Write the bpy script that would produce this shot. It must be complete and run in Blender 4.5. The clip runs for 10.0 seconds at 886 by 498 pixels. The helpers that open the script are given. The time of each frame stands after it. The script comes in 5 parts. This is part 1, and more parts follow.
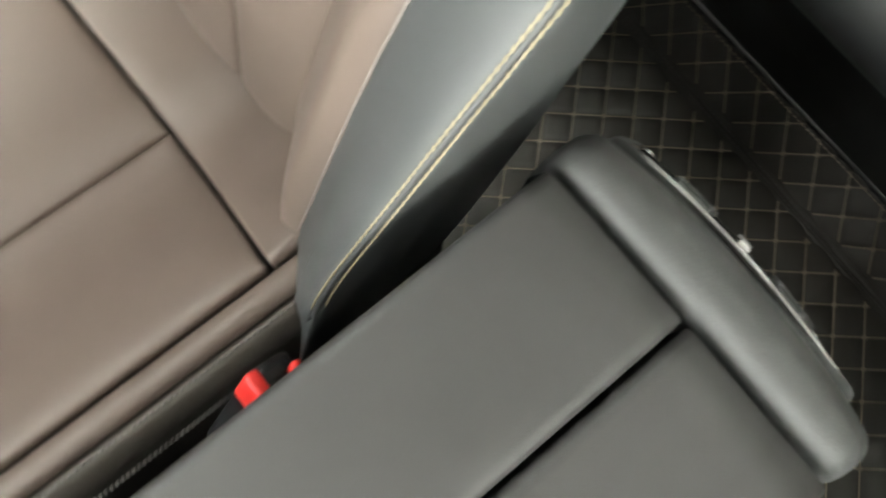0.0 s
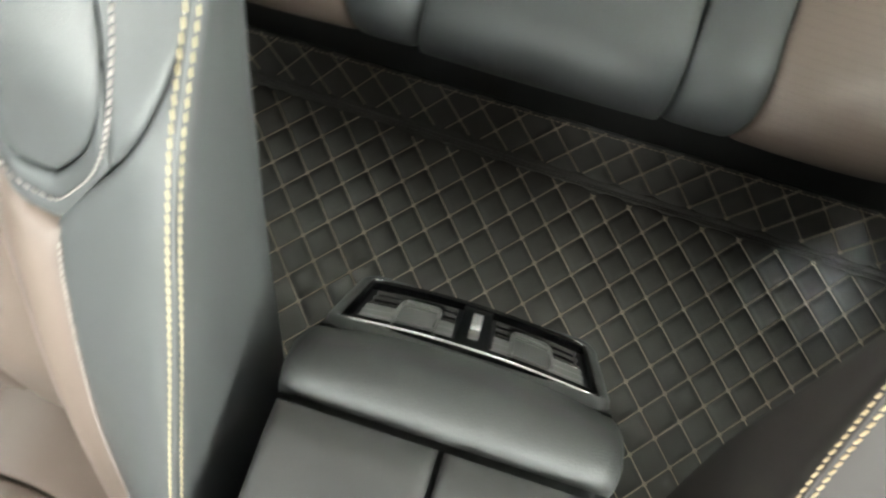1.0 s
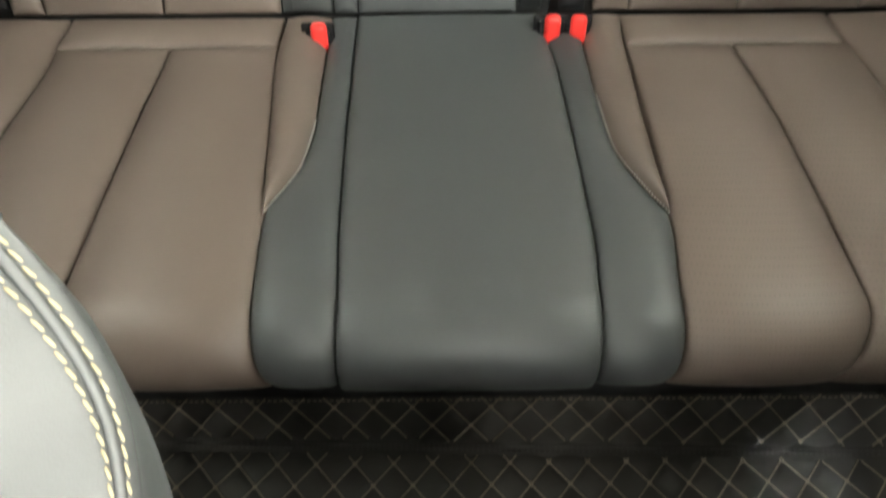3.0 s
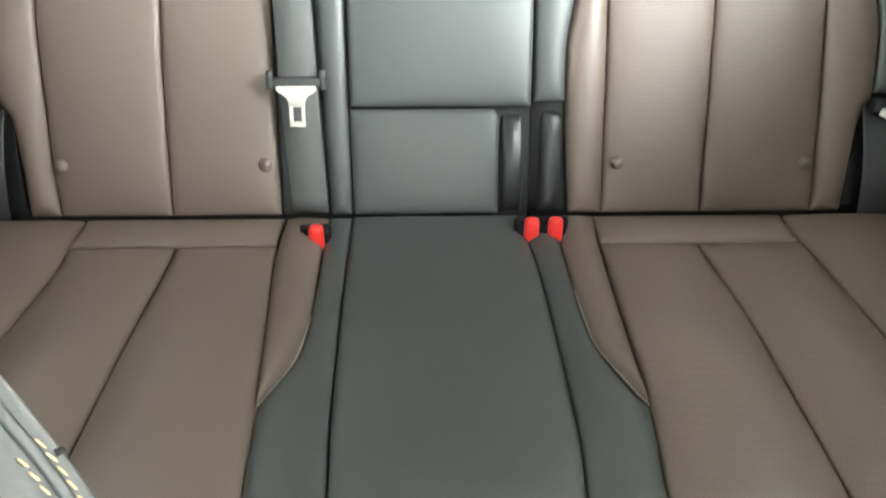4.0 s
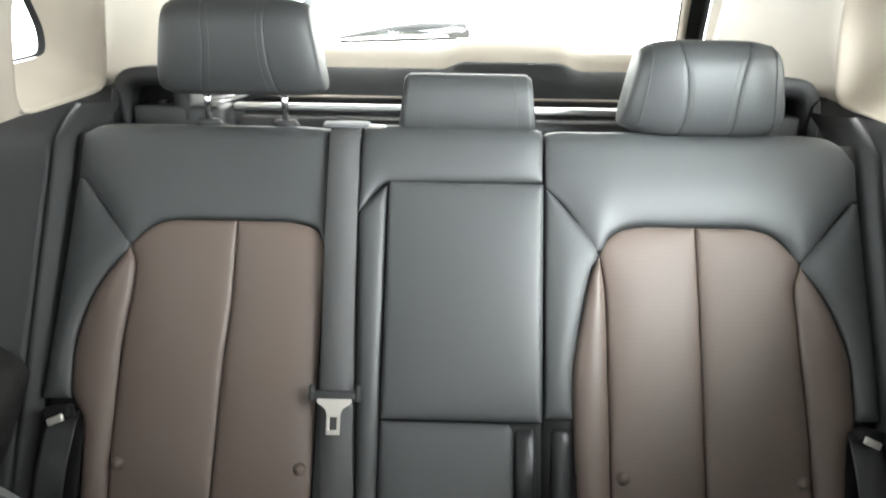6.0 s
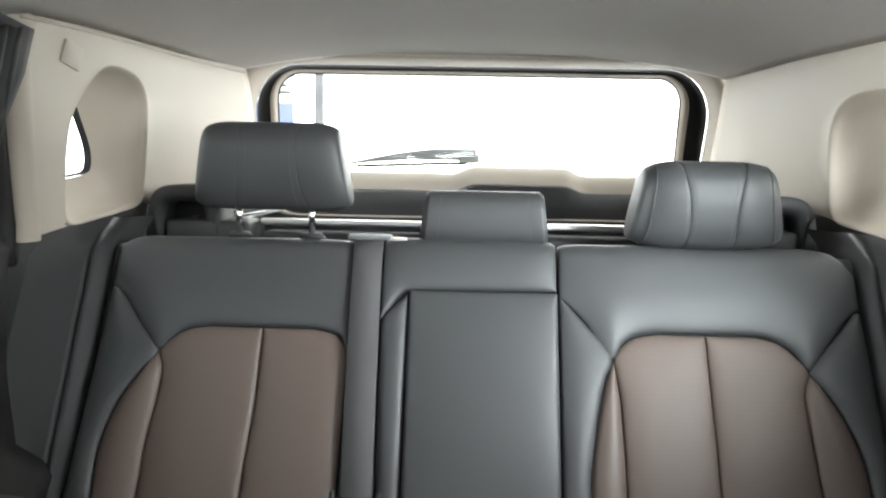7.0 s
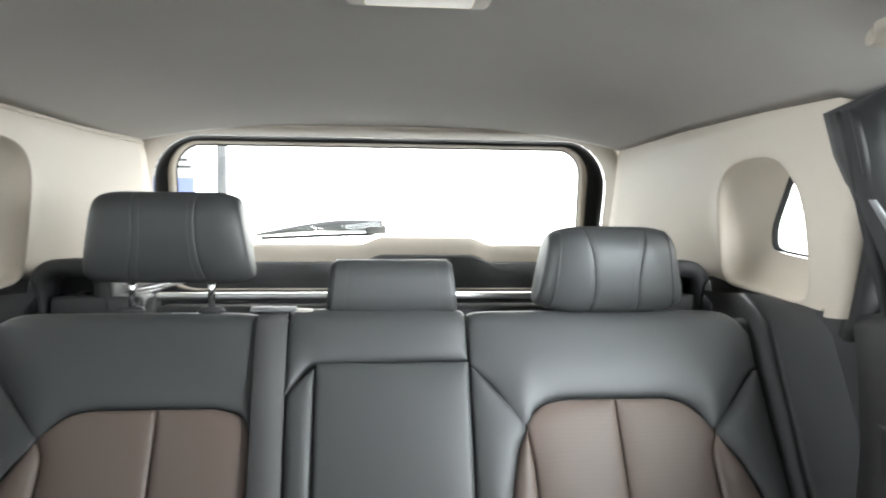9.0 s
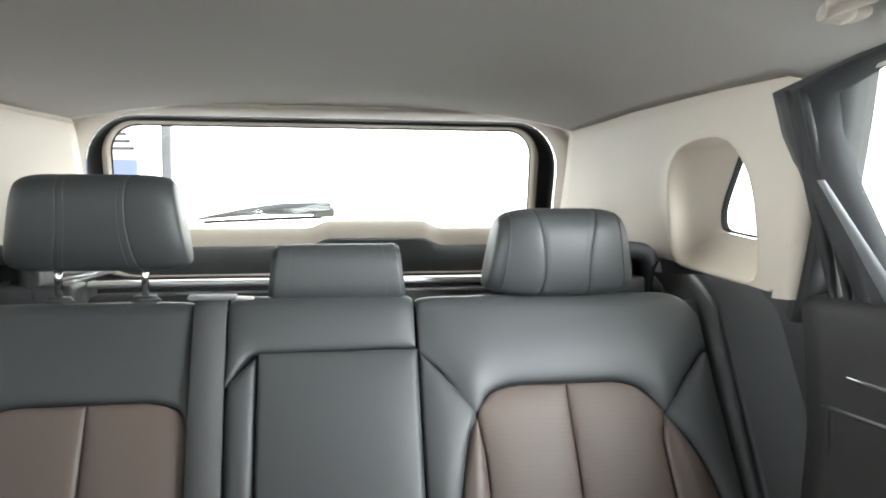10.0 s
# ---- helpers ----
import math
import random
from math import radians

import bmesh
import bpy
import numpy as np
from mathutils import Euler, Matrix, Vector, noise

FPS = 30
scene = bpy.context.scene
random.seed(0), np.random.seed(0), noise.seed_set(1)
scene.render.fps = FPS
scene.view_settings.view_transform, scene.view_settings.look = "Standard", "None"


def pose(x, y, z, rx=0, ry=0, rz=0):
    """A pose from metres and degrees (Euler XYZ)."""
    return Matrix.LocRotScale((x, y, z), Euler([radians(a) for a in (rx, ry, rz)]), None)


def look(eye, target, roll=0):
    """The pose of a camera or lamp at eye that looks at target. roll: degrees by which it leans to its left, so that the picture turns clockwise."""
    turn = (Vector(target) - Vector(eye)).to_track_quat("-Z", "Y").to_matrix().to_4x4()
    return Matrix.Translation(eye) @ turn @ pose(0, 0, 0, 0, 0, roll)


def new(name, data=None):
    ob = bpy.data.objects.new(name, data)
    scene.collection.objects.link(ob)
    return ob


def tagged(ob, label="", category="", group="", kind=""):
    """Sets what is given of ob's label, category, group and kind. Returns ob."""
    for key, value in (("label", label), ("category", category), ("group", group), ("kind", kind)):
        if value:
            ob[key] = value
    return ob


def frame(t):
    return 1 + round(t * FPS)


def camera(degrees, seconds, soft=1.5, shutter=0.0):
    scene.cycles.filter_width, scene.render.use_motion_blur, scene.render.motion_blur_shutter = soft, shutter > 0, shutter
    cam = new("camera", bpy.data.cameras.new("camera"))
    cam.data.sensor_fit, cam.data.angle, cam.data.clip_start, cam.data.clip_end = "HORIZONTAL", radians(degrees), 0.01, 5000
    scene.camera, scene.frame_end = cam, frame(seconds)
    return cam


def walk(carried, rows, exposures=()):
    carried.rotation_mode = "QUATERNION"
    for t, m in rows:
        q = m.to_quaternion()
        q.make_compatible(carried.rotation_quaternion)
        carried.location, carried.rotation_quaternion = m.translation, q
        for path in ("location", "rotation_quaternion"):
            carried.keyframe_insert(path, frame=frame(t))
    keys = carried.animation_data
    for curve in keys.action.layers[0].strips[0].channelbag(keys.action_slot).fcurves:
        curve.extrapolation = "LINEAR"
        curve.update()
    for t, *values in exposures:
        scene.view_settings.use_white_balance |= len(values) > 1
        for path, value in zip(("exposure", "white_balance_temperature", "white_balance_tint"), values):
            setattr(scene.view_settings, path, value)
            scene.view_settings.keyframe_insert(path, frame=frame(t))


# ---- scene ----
cam = camera(63.0, 10.0, soft=1.9, shutter=0.35)
PATH = [
    (0, (-0.020, -0.537, 0.842), (-0.306, -0.215, -1.111), 9.4),
    (0.2, (-0.020, -0.510, 0.862), (-0.283, -0.132, -1.084), 7.7),
    (0.5, (-0.020, -0.476, 0.887), (-0.264, -0.024, -1.046), 5.5),
    (1, (0.019, -0.434, 0.915), (-0.112, 0.101, -1.008), 3.9),
    (1.5, (0.042, -0.409, 0.923), (-0.001, 0.166, -0.992), 2.2),
    (2, (0.024, -0.387, 0.901), (-0.008, 0.23, -1.001), -2.0),
    (2.5, (0.021, -0.379, 0.911), (-0.012, 0.438, -0.914), -2.1),
    (3, (-0.008, -0.369, 0.923), (-0.007, 0.797, -0.702), -0.5),
    (4.3, (-0.009, -0.400, 0.982), (0.033, 1.195, -0.224), 0.4),
    (4.5, (-0.008, -0.418, 0.994), (0.032, 1.228, -0.141), 0.4),
    (5, (-0.012, -0.441, 1.022), (0.008, 1.327, 0.088), 0.9),
    (5.5, (-0.005, -0.463, 1.042), (-0.027, 1.393, 0.295), 0.9),
    (5.7, (0.003, -0.471, 1.050), (-0.038, 1.410, 0.370), 0.9),
    (6.8, (-0.012, -0.537, 1.046), (-0.065, 1.436, 0.722), 1.0),
    (7, (-0.027, -0.545, 1.032), (-0.082, 1.439, 0.785), 1.1),
    (7.5, (-0.041, -0.561, 1.02), (-0.129, 1.435, 0.939), 1.1),
    (8, (-0.04, -0.55, 1.022), (-0.113, 1.448, 0.981), 1.0),
    (8.5, (-0.044, -0.537, 1.021), (0.017, 1.462, 0.982), 0.6),
    (9, (-0.026, -0.526, 1.022), (0.17, 1.464, 0.98), 0.3),
    (9.5, (-0.018, -0.508, 1.019), (0.316, 1.463, 0.964), -0.1),
    (10, (-0.009, -0.488, 1.024), (0.311, 1.484, 0.932), -0.1),
]
EXPOSURES = [(0, 1.84, 6750, 3), (0.5, 2.08, 6450, 1), (1, 2.10, 6600, 1), (1.5, 1.90, 7300, 4), (2, 1.96, 7400, 5), (3, 2.00, 6950, 3), (4.5, 1.45, 6500, 3), (5.5, 0.97, 6450, 6), (7, 0.03, 6350, 9), (8, -0.04, 6300, 10), (10, -0.12, 6350, 9)]
walk(cam, [(t, look(eye, target, roll)) for t, eye, target, roll in PATH], EXPOSURES)

# ---- light: bright overcast daylight of a glazed hall, through the car's windows ----
world = bpy.data.worlds.new("world")
scene.world = world
world.use_nodes = True
wn = world.node_tree
sky = wn.nodes.new("ShaderNodeTexSky")
sky.sky_type, sky.sun_disc = "NISHITA", False
sky.sun_elevation, sky.sun_rotation = radians(40), radians(117)
wn.links.new(sky.outputs["Color"], wn.nodes["Background"].inputs["Color"])
wn.nodes["Background"].inputs["Strength"].default_value = 0.08
sun_data = bpy.data.lights.new("sun", "SUN")
sun_data.energy, sun_data.angle, sun_data.color = 0.8, radians(12), (1.0, 0.96, 0.9)
sun = new("sun", sun_data)
sun.matrix_world = look((3, -1.5, 4), (0, 0, 0.5))


def window_light(name, eye, target, w, h, watts, color=(1.0, 0.99, 0.97), spread=180):
    """Daylight of the hall entering through an opening of the car."""
    data = bpy.data.lights.new(name, "AREA")
    data.shape, data.size, data.size_y, data.energy, data.color = "RECTANGLE", w, h, watts, color
    data.spread = radians(spread)
    ob = new(name, data)
    ob.matrix_world = look(eye, target)
    return ob


window_light("windscreen_light", (0.34, -1.40, 1.12), (-0.16, 0.5, 0.82), 0.80, 0.36, 1.7, spread=120)
window_light("front_right_window_light", (0.78, -0.95, 1.07), (-0.4, -0.5, 0.60), 0.75, 0.26, 1.15, spread=130)
window_light("rear_left_window_light", (-0.84, 0.10, 1.10), (0.62, 0.46, 1.00), 0.70, 0.34, 1.8, (0.97, 0.99, 1.0), spread=42)
window_light("rear_right_window_light", (0.81, 0.06, 1.09), (0.25, 0.74, 0.86), 0.74, 0.32, 5.2, (0.95, 0.98, 1.0), spread=66)
# extra narrow lamp inside the pane, added to throw a bluish patch on the mat
window_light("mat_patch_light", (0.715, -0.36, 1.06), (0.365, -0.005, 0.02), 0.16, 0.05, 0.32, (0.76, 0.85, 1.0), spread=17)


# ---- materials ----
def material(name, color, rough=0.5, metal=0.0, bump=0.0, scale=200.0, vary=0.12, spec=0.5, coat=0.0, kind="noise", vscale=6.0):
    """A surface with a coarse and a fine variation of its colour, and a fine relief."""
    m = bpy.data.materials.new(name)
    m.use_nodes = True
    nt = m.node_tree
    bsdf = nt.nodes["Principled BSDF"]
    bsdf.inputs["Roughness"].default_value = rough
    bsdf.inputs["Metallic"].default_value = metal
    bsdf.inputs["Specular IOR Level"].default_value = spec
    bsdf.inputs["Coat Weight"].default_value = coat
    coord = nt.nodes.new("ShaderNodeTexCoord")
    big = nt.nodes.new("ShaderNodeTexNoise")
    big.inputs["Scale"].default_value = vscale
    big.inputs["Detail"].default_value = 4.0
    nt.links.new(coord.outputs["Object"], big.inputs["Vector"])
    fine = nt.nodes.new("ShaderNodeTexVoronoi" if kind == "leather" else "ShaderNodeTexNoise")
    fine.inputs["Scale"].default_value = scale
    nt.links.new(coord.outputs["Object"], fine.inputs["Vector"])
    out = fine.outputs["Distance"] if kind == "leather" else fine.outputs["Fac"]
    mix = nt.nodes.new("ShaderNodeMix")
    mix.data_type = "RGBA"
    mix.inputs["A"].default_value = (*[c * (1 - vary) for c in color], 1)
    mix.inputs["B"].default_value = (*[min(1, c * (1 + vary)) for c in color], 1)
    add = nt.nodes.new("ShaderNodeMath")
    add.operation = "MULTIPLY_ADD"
    add.inputs[1].default_value = 0.3
    nt.links.new(out, add.inputs[0])
    nt.links.new(big.outputs["Fac"], add.inputs[2])
    nt.links.new(add.outputs["Value"], mix.inputs["Factor"])
    nt.links.new(mix.outputs["Result"], bsdf.inputs["Base Color"])
    ramp = nt.nodes.new("ShaderNodeMapRange")
    ramp.inputs["To Min"].default_value = max(0.02, rough - 0.06)
    ramp.inputs["To Max"].default_value = min(1.0, rough + 0.06)
    nt.links.new(big.outputs["Fac"], ramp.inputs["Value"])
    nt.links.new(ramp.outputs["Result"], bsdf.inputs["Roughness"])
    if bump:
        b = nt.nodes.new("ShaderNodeBump")
        b.inputs["Strength"].default_value = bump
        b.inputs["Distance"].default_value = 0.001
        nt.links.new(out, b.inputs["Height"])
        nt.links.new(b.outputs["Normal"], bsdf.inputs["Normal"])
    return m


def perforated(name, color, rough):
    """Leather with rows of fine punched dots."""
    m = material(name, color, rough, bump=0.25, scale=900, kind="leather")
    nt = m.node_tree
    bsdf = nt.nodes["Principled BSDF"]
    src = bsdf.inputs["Base Color"].links[0].from_socket
    coord = nt.nodes["Texture Coordinate"]
    split = nt.nodes.new("ShaderNodeSeparateXYZ")
    nt.links.new(coord.outputs["Object"], split.inputs["Vector"])
    along = nt.nodes.new("ShaderNodeMath")
    nt.links.new(split.outputs["Y"], along.inputs[0])
    nt.links.new(split.outputs["Z"], along.inputs[1])
    join = nt.nodes.new("ShaderNodeCombineXYZ")
    for value, axis, factor in ((split.outputs["X"], "X", 1.5), (along.outputs["Value"], "Y", 0.65)):
        scaled = nt.nodes.new("ShaderNodeMath")
        scaled.operation = "MULTIPLY"
        scaled.inputs[1].default_value = factor
        nt.links.new(value, scaled.inputs[0])
        nt.links.new(scaled.outputs["Value"], join.inputs[axis])
    vor = nt.nodes.new("ShaderNodeTexVoronoi")
    vor.voronoi_dimensions = "2D"
    vor.inputs["Scale"].default_value = 155
    vor.inputs["Randomness"].default_value = 0.0
    nt.links.new(join.outputs["Vector"], vor.inputs["Vector"])
    step = nt.nodes.new("ShaderNodeMath")
    step.operation = "LESS_THAN"
    step.inputs[1].default_value = 0.15
    nt.links.new(vor.outputs["Distance"], step.inputs[0])
    mix = nt.nodes.new("ShaderNodeMix")
    mix.data_type = "RGBA"
    mix.inputs["B"].default_value = (*[c * 0.86 for c in color], 1)
    nt.links.new(step.outputs["Value"], mix.inputs["Factor"])
    nt.links.new(src, mix.inputs["A"])
    nt.links.new(mix.outputs["Result"], bsdf.inputs["Base Color"])
    return m


def glowing(name, color, strength):
    m = bpy.data.materials.new(name)
    m.use_nodes = True
    bsdf = m.node_tree.nodes["Principled BSDF"]
    bsdf.inputs["Base Color"].default_value = (*color, 1)
    bsdf.inputs["Emission Color"].default_value = (*color, 1)
    bsdf.inputs["Emission Strength"].default_value = strength
    return m


BROWN = material("brown leather", (0.138, 0.105, 0.088), 0.46, bump=0.07, scale=1300, kind="leather", vary=0.07)
BROWN_DOTS = perforated("perforated brown leather", (0.138, 0.105, 0.088), 0.48)
DARK = material("charcoal leather", (0.057, 0.060, 0.061), 0.46, bump=0.07, scale=1300, kind="leather", vary=0.08)
TAUPE = material("dark taupe leather", (0.072, 0.062, 0.052), 0.55, bump=0.10, scale=1300, kind="leather", vary=0.08)
# charcoal leather made darker and browner to stand for the seat's shade
SHADED_CHARCOAL = material("shaded charcoal leather", (0.026, 0.021, 0.019), 0.60, bump=0.07, scale=1300, kind="leather", vary=0.08)
SEAM = material("seam shadow gap cloth", (0.02, 0.02, 0.02), 0.9)
PLASTIC = material("black grained plastic", (0.035, 0.036, 0.037), 0.5, bump=0.35, scale=1400, kind="leather")
SOFT = material("dark soft-touch plastic", (0.034, 0.033, 0.032), 0.52, bump=0.12, scale=1600)
GLOSS = material("gloss black plastic", (0.008, 0.008, 0.009), 0.12, coat=0.5, vary=0.05)
VENT_GREY = material("grey vent plastic", (0.085, 0.085, 0.083), 0.38, bump=0.05, scale=900)
CHROME = material("polished chrome", (0.85, 0.85, 0.86), 0.12, metal=1.0, vary=0.02)
STEEL = material("brushed aluminium", (0.78, 0.78, 0.78), 0.35, metal=1.0, bump=0.05, scale=600)
TAN_THREAD = material("tan thread", (0.33, 0.27, 0.21), 0.8, scale=2500, vary=0.2)
YELLOW_THREAD = material("pale yellow thread", (0.40, 0.34, 0.215), 0.75, scale=2500, vary=0.15)
ORANGE_THREAD = material("ochre thread", (0.52, 0.40, 0.24), 0.75, scale=2500, vary=0.15)
GREY_THREAD = material("grey thread", (0.42, 0.40, 0.37), 0.75, scale=2500, vary=0.15)
ROSE_THREAD = material("rose grey thread", (0.25, 0.222, 0.212), 0.75, scale=2500, vary=0.15)
DARK_THREAD = material("dark thread", (0.10, 0.095, 0.09), 0.75, scale=2500)
MAT_LEATHER = material("dark quilted mat leather", (0.060, 0.055, 0.048), 0.50, bump=0.10, scale=1100, kind="leather")
PAD = material("black grained leather", (0.046, 0.047, 0.046), 0.50, spec=0.35, bump=0.13, scale=640, kind="leather", vary=0.08)
CAP_BROWN = material("brown cap plastic", (0.15, 0.115, 0.095), 0.35)
BLACK_LEATHER = material("black leather", (0.016, 0.016, 0.017), 0.32, bump=0.2, scale=900, kind="leather")
BLACK_MATT = material("matt black plastic", (0.008, 0.008, 0.009), 0.55, spec=0.25)
WEBBING = material("grey seat belt webbing", (0.080, 0.080, 0.081), 0.6, bump=0.4, scale=1800)
BEAD_GREY = material("pale grey trim plastic", (0.17, 0.175, 0.18), 0.5)
RED = material("red buckle plastic", (0.75, 0.035, 0.03), 0.35, vary=0.03)
TONGUE = material("pale coated steel", (0.62, 0.59, 0.54), 0.4, metal=0.4, vary=0.04)
HEADLINER = material("pale grey headliner cloth", (0.49, 0.468, 0.44), 0.95, bump=0.35, scale=1500, vary=0.05)
CREAM = material("cream grained trim plastic", (0.52, 0.465, 0.39), 0.55, bump=0.15, scale=1300, vary=0.03)
CARPET = material("black carpet", (0.018, 0.018, 0.018), 0.95, bump=0.6, scale=900)
RUBBER = material("black rubber seal", (0.015, 0.015, 0.015), 0.6, scale=400)
LAMP_PLASTIC = glowing("milky lamp lens", (1.0, 0.93, 0.82), 0.22)
FLOOR_OUT = material("pale hall floor tiles", (0.62, 0.62, 0.62), 0.35, vary=0.05)
# backdrop glow strengths, tuned per side to shape the light in the cabin
REAR_GLOW = glowing("glowing white rear hall backdrop", (1.0, 0.985, 0.96), 5.8)
ADDED_CEILING_GLOW = glowing("added ceiling glow", (0.98, 0.99, 1.0), 0.28)
WEAK_GLOW = glowing("weakly glowing hall backdrop", (0.97, 0.985, 1.0), 0.95)
RIGHT_GLOW = glowing("glowing right hall backdrop", (1.0, 0.985, 0.96), 3.4)
WHITE_WALL = material("white wall paint", (0.8, 0.8, 0.8), 0.7, vary=0.03)
GREY_POST = material("grey post paint", (0.16, 0.16, 0.165), 0.5)
BLUE_PANEL = material("blue poster panel", (0.16, 0.20, 0.42), 0.5)
GLASS = bpy.data.materials.new("window glass")
GLASS.use_nodes = True
GLASS.node_tree.nodes.clear()
_o = GLASS.node_tree.nodes.new("ShaderNodeOutputMaterial")
_t = GLASS.node_tree.nodes.new("ShaderNodeBsdfTransparent")
_g = GLASS.node_tree.nodes.new("ShaderNodeBsdfGlossy")
_g.inputs["Roughness"].default_value = 0.02
_x = GLASS.node_tree.nodes.new("ShaderNodeMixShader")
_x.inputs["Fac"].default_value = 0.04
_t.inputs["Color"].default_value = (0.95, 0.97, 0.96, 1)
GLASS.node_tree.links.new(_t.outputs["BSDF"], _x.inputs[1])
GLASS.node_tree.links.new(_g.outputs["BSDF"], _x.inputs[2])
GLASS.node_tree.links.new(_x.outputs["Shader"], _o.inputs["Surface"])


# ---- building helpers ----
def thing(name, base, label, category, group="", kind=""):
    ob = new(name)
    ob.location = base
    ob.empty_display_size = 0.05
    return tagged(ob, label, category, group, kind)


def link(name, me, mat, parent=None, label="", smooth=True):
    me.materials.append(mat)
    if smooth:
        me.polygons.foreach_set("use_smooth", [True] * len(me.polygons))
    ob = new(name, me)
    if parent is not None:
        ob.parent = parent
        if parent.type == "EMPTY":
            ob.matrix_parent_inverse = Matrix.Translation(-Vector(parent.location))
    return tagged(ob, label)


def part(name, bm, mat, parent=None, label="", smooth=True):
    me = bpy.data.meshes.new(name)
    bmesh.ops.recalc_face_normals(bm, faces=bm.faces[:])
    bm.to_mesh(me)
    bm.free()
    return link(name, me, mat, parent, label, smooth)


def from_lists(name, verts, faces, mat, parent=None, label="", smooth=True):
    me = bpy.data.meshes.new(name)
    me.from_pydata([tuple(map(float, v)) for v in verts], [], faces)
    me.validate()
    bm = bmesh.new()
    bm.from_mesh(me)
    bmesh.ops.recalc_face_normals(bm, faces=bm.faces[:])
    bm.to_mesh(me)
    bm.free()
    return link(name, me, mat, parent, label, smooth)


def curve_through(points):
    """A smooth function through (parameter, value) points that never overshoots them."""
    xs = np.array([p[0] for p in points], float)
    ys = np.array([p[1] for p in points], float)
    if len(xs) == 1:
        return lambda q: np.full_like(np.asarray(q, float), ys[0])
    h, d = np.diff(xs), np.diff(ys) / np.diff(xs)
    m = np.zeros_like(ys)
    m[0], m[-1] = d[0], d[-1]
    for k in range(1, len(xs) - 1):
        if d[k - 1] * d[k] > 0:
            w1, w2 = 2 * h[k] + h[k - 1], h[k] + 2 * h[k - 1]
            m[k] = (w1 + w2) / (w1 / d[k - 1] + w2 / d[k])

    def value(q):
        q = np.clip(np.asarray(q, float), xs[0], xs[-1])
        k = np.clip(np.searchsorted(xs, q, side="right") - 1, 0, len(xs) - 2)
        t = (q - xs[k]) / h[k]
        return ((1 + 2 * t) * (1 - t) ** 2 * ys[k] + t * (1 - t) ** 2 * h[k] * m[k]
                + t * t * (3 - 2 * t) * ys[k + 1] + t * t * (t - 1) * h[k] * m[k + 1])
    return value


def dense(n, k=0.55):
    """n steps from 0 to 1, closer together at both ends."""
    t = np.linspace(0, 1, n)
    return (1 - k) * t + k * (0.5 - 0.5 * np.cos(np.pi * t))


def panel(name, lo, hi, a, b, surf, mat, parent, label="", thick=0.0032, round_=0.0070, belly=0.0, swap=False, n=(16, 34), gap=0.0007, deep=0.02, pillow=0.0030):
    """One upholstered panel with rounded edges: its outline runs from lo to hi across, and from a to b along; surf lays it in space."""
    lo, hi = curve_through(lo), curve_through(hi)
    p = (a + gap) + (b - a - 2 * gap) * dense(n[1], 0.85)
    s = dense(n[0], 0.85)
    L, H = lo(p) + gap, hi(p) - gap
    val = L[:, None] + (H - L)[:, None] * s[None, :]
    par = np.repeat(p[:, None], n[0], 1)
    ring = np.concatenate([np.stack([val[:, 0], p], 1), np.stack([val[:, -1], p], 1)])
    for row in (0, -1):
        q = np.linspace(0, 1, 60)
        ring = np.concatenate([ring, np.stack([val[row, 0] + (val[row, -1] - val[row, 0]) * q, np.full(60, p[row])], 1)])
    fine = np.linspace(a + gap, b - gap, 240)
    ring = np.concatenate([ring, np.stack([lo(fine) + gap, fine], 1), np.stack([hi(fine) - gap, fine], 1)])
    flat = np.stack([val.ravel(), par.ravel()], 1)
    d = np.sqrt(((flat[:, None, :] - ring[None, :, :]) ** 2).sum(2)).min(1).reshape(val.shape)
    e = np.clip(d / round_, 0, 1)
    h = thick * (np.sqrt(1 - (1 - e) ** 2) - 1) - pillow * np.exp(-d / 0.014)
    q = (p - p[0]) / (p[-1] - p[0])
    wide = float(np.mean(H - L)) / (b - a)
    ka, kp = (2.4, 2.4 + 1.6 / max(wide, 0.2)) if wide < 1 else (2.4 + 1.6 * min(wide, 5), 2.4)
    h = h + belly * (1 - np.abs(2 * s[None, :] - 1) ** ka) * (1 - np.abs(2 * q[:, None] - 1) ** kp)
    U, V = (par, val) if swap else (val, par)
    verts = [surf(U[i, j], V[i, j], h[i, j]) for i in range(n[1]) for j in range(n[0])]
    faces = [(i * n[0] + j, i * n[0] + j + 1, (i + 1) * n[0] + j + 1, (i + 1) * n[0] + j) for i in range(n[1] - 1) for j in range(n[0] - 1)]
    edge = [(0, j) for j in range(n[0])] + [(i, n[0] - 1) for i in range(1, n[1])] + [(n[1] - 1, j) for j in range(n[0] - 2, -1, -1)] + [(i, 0) for i in range(n[1] - 2, 0, -1)]
    first = len(verts)
    verts += [surf(U[i, j], V[i, j], -thick - pillow - deep) for i in range(n[1]) for j in range(n[0])]
    faces += [tuple(first + v for v in reversed(f)) for f in faces]
    m = len(edge)
    for k in range(m):
        u, v = edge[k][0] * n[0] + edge[k][1], edge[(k + 1) % m][0] * n[0] + edge[(k + 1) % m][1]
        faces.append((u, v, first + v, first + u))
    return from_lists(name, verts, faces, mat, parent, label)


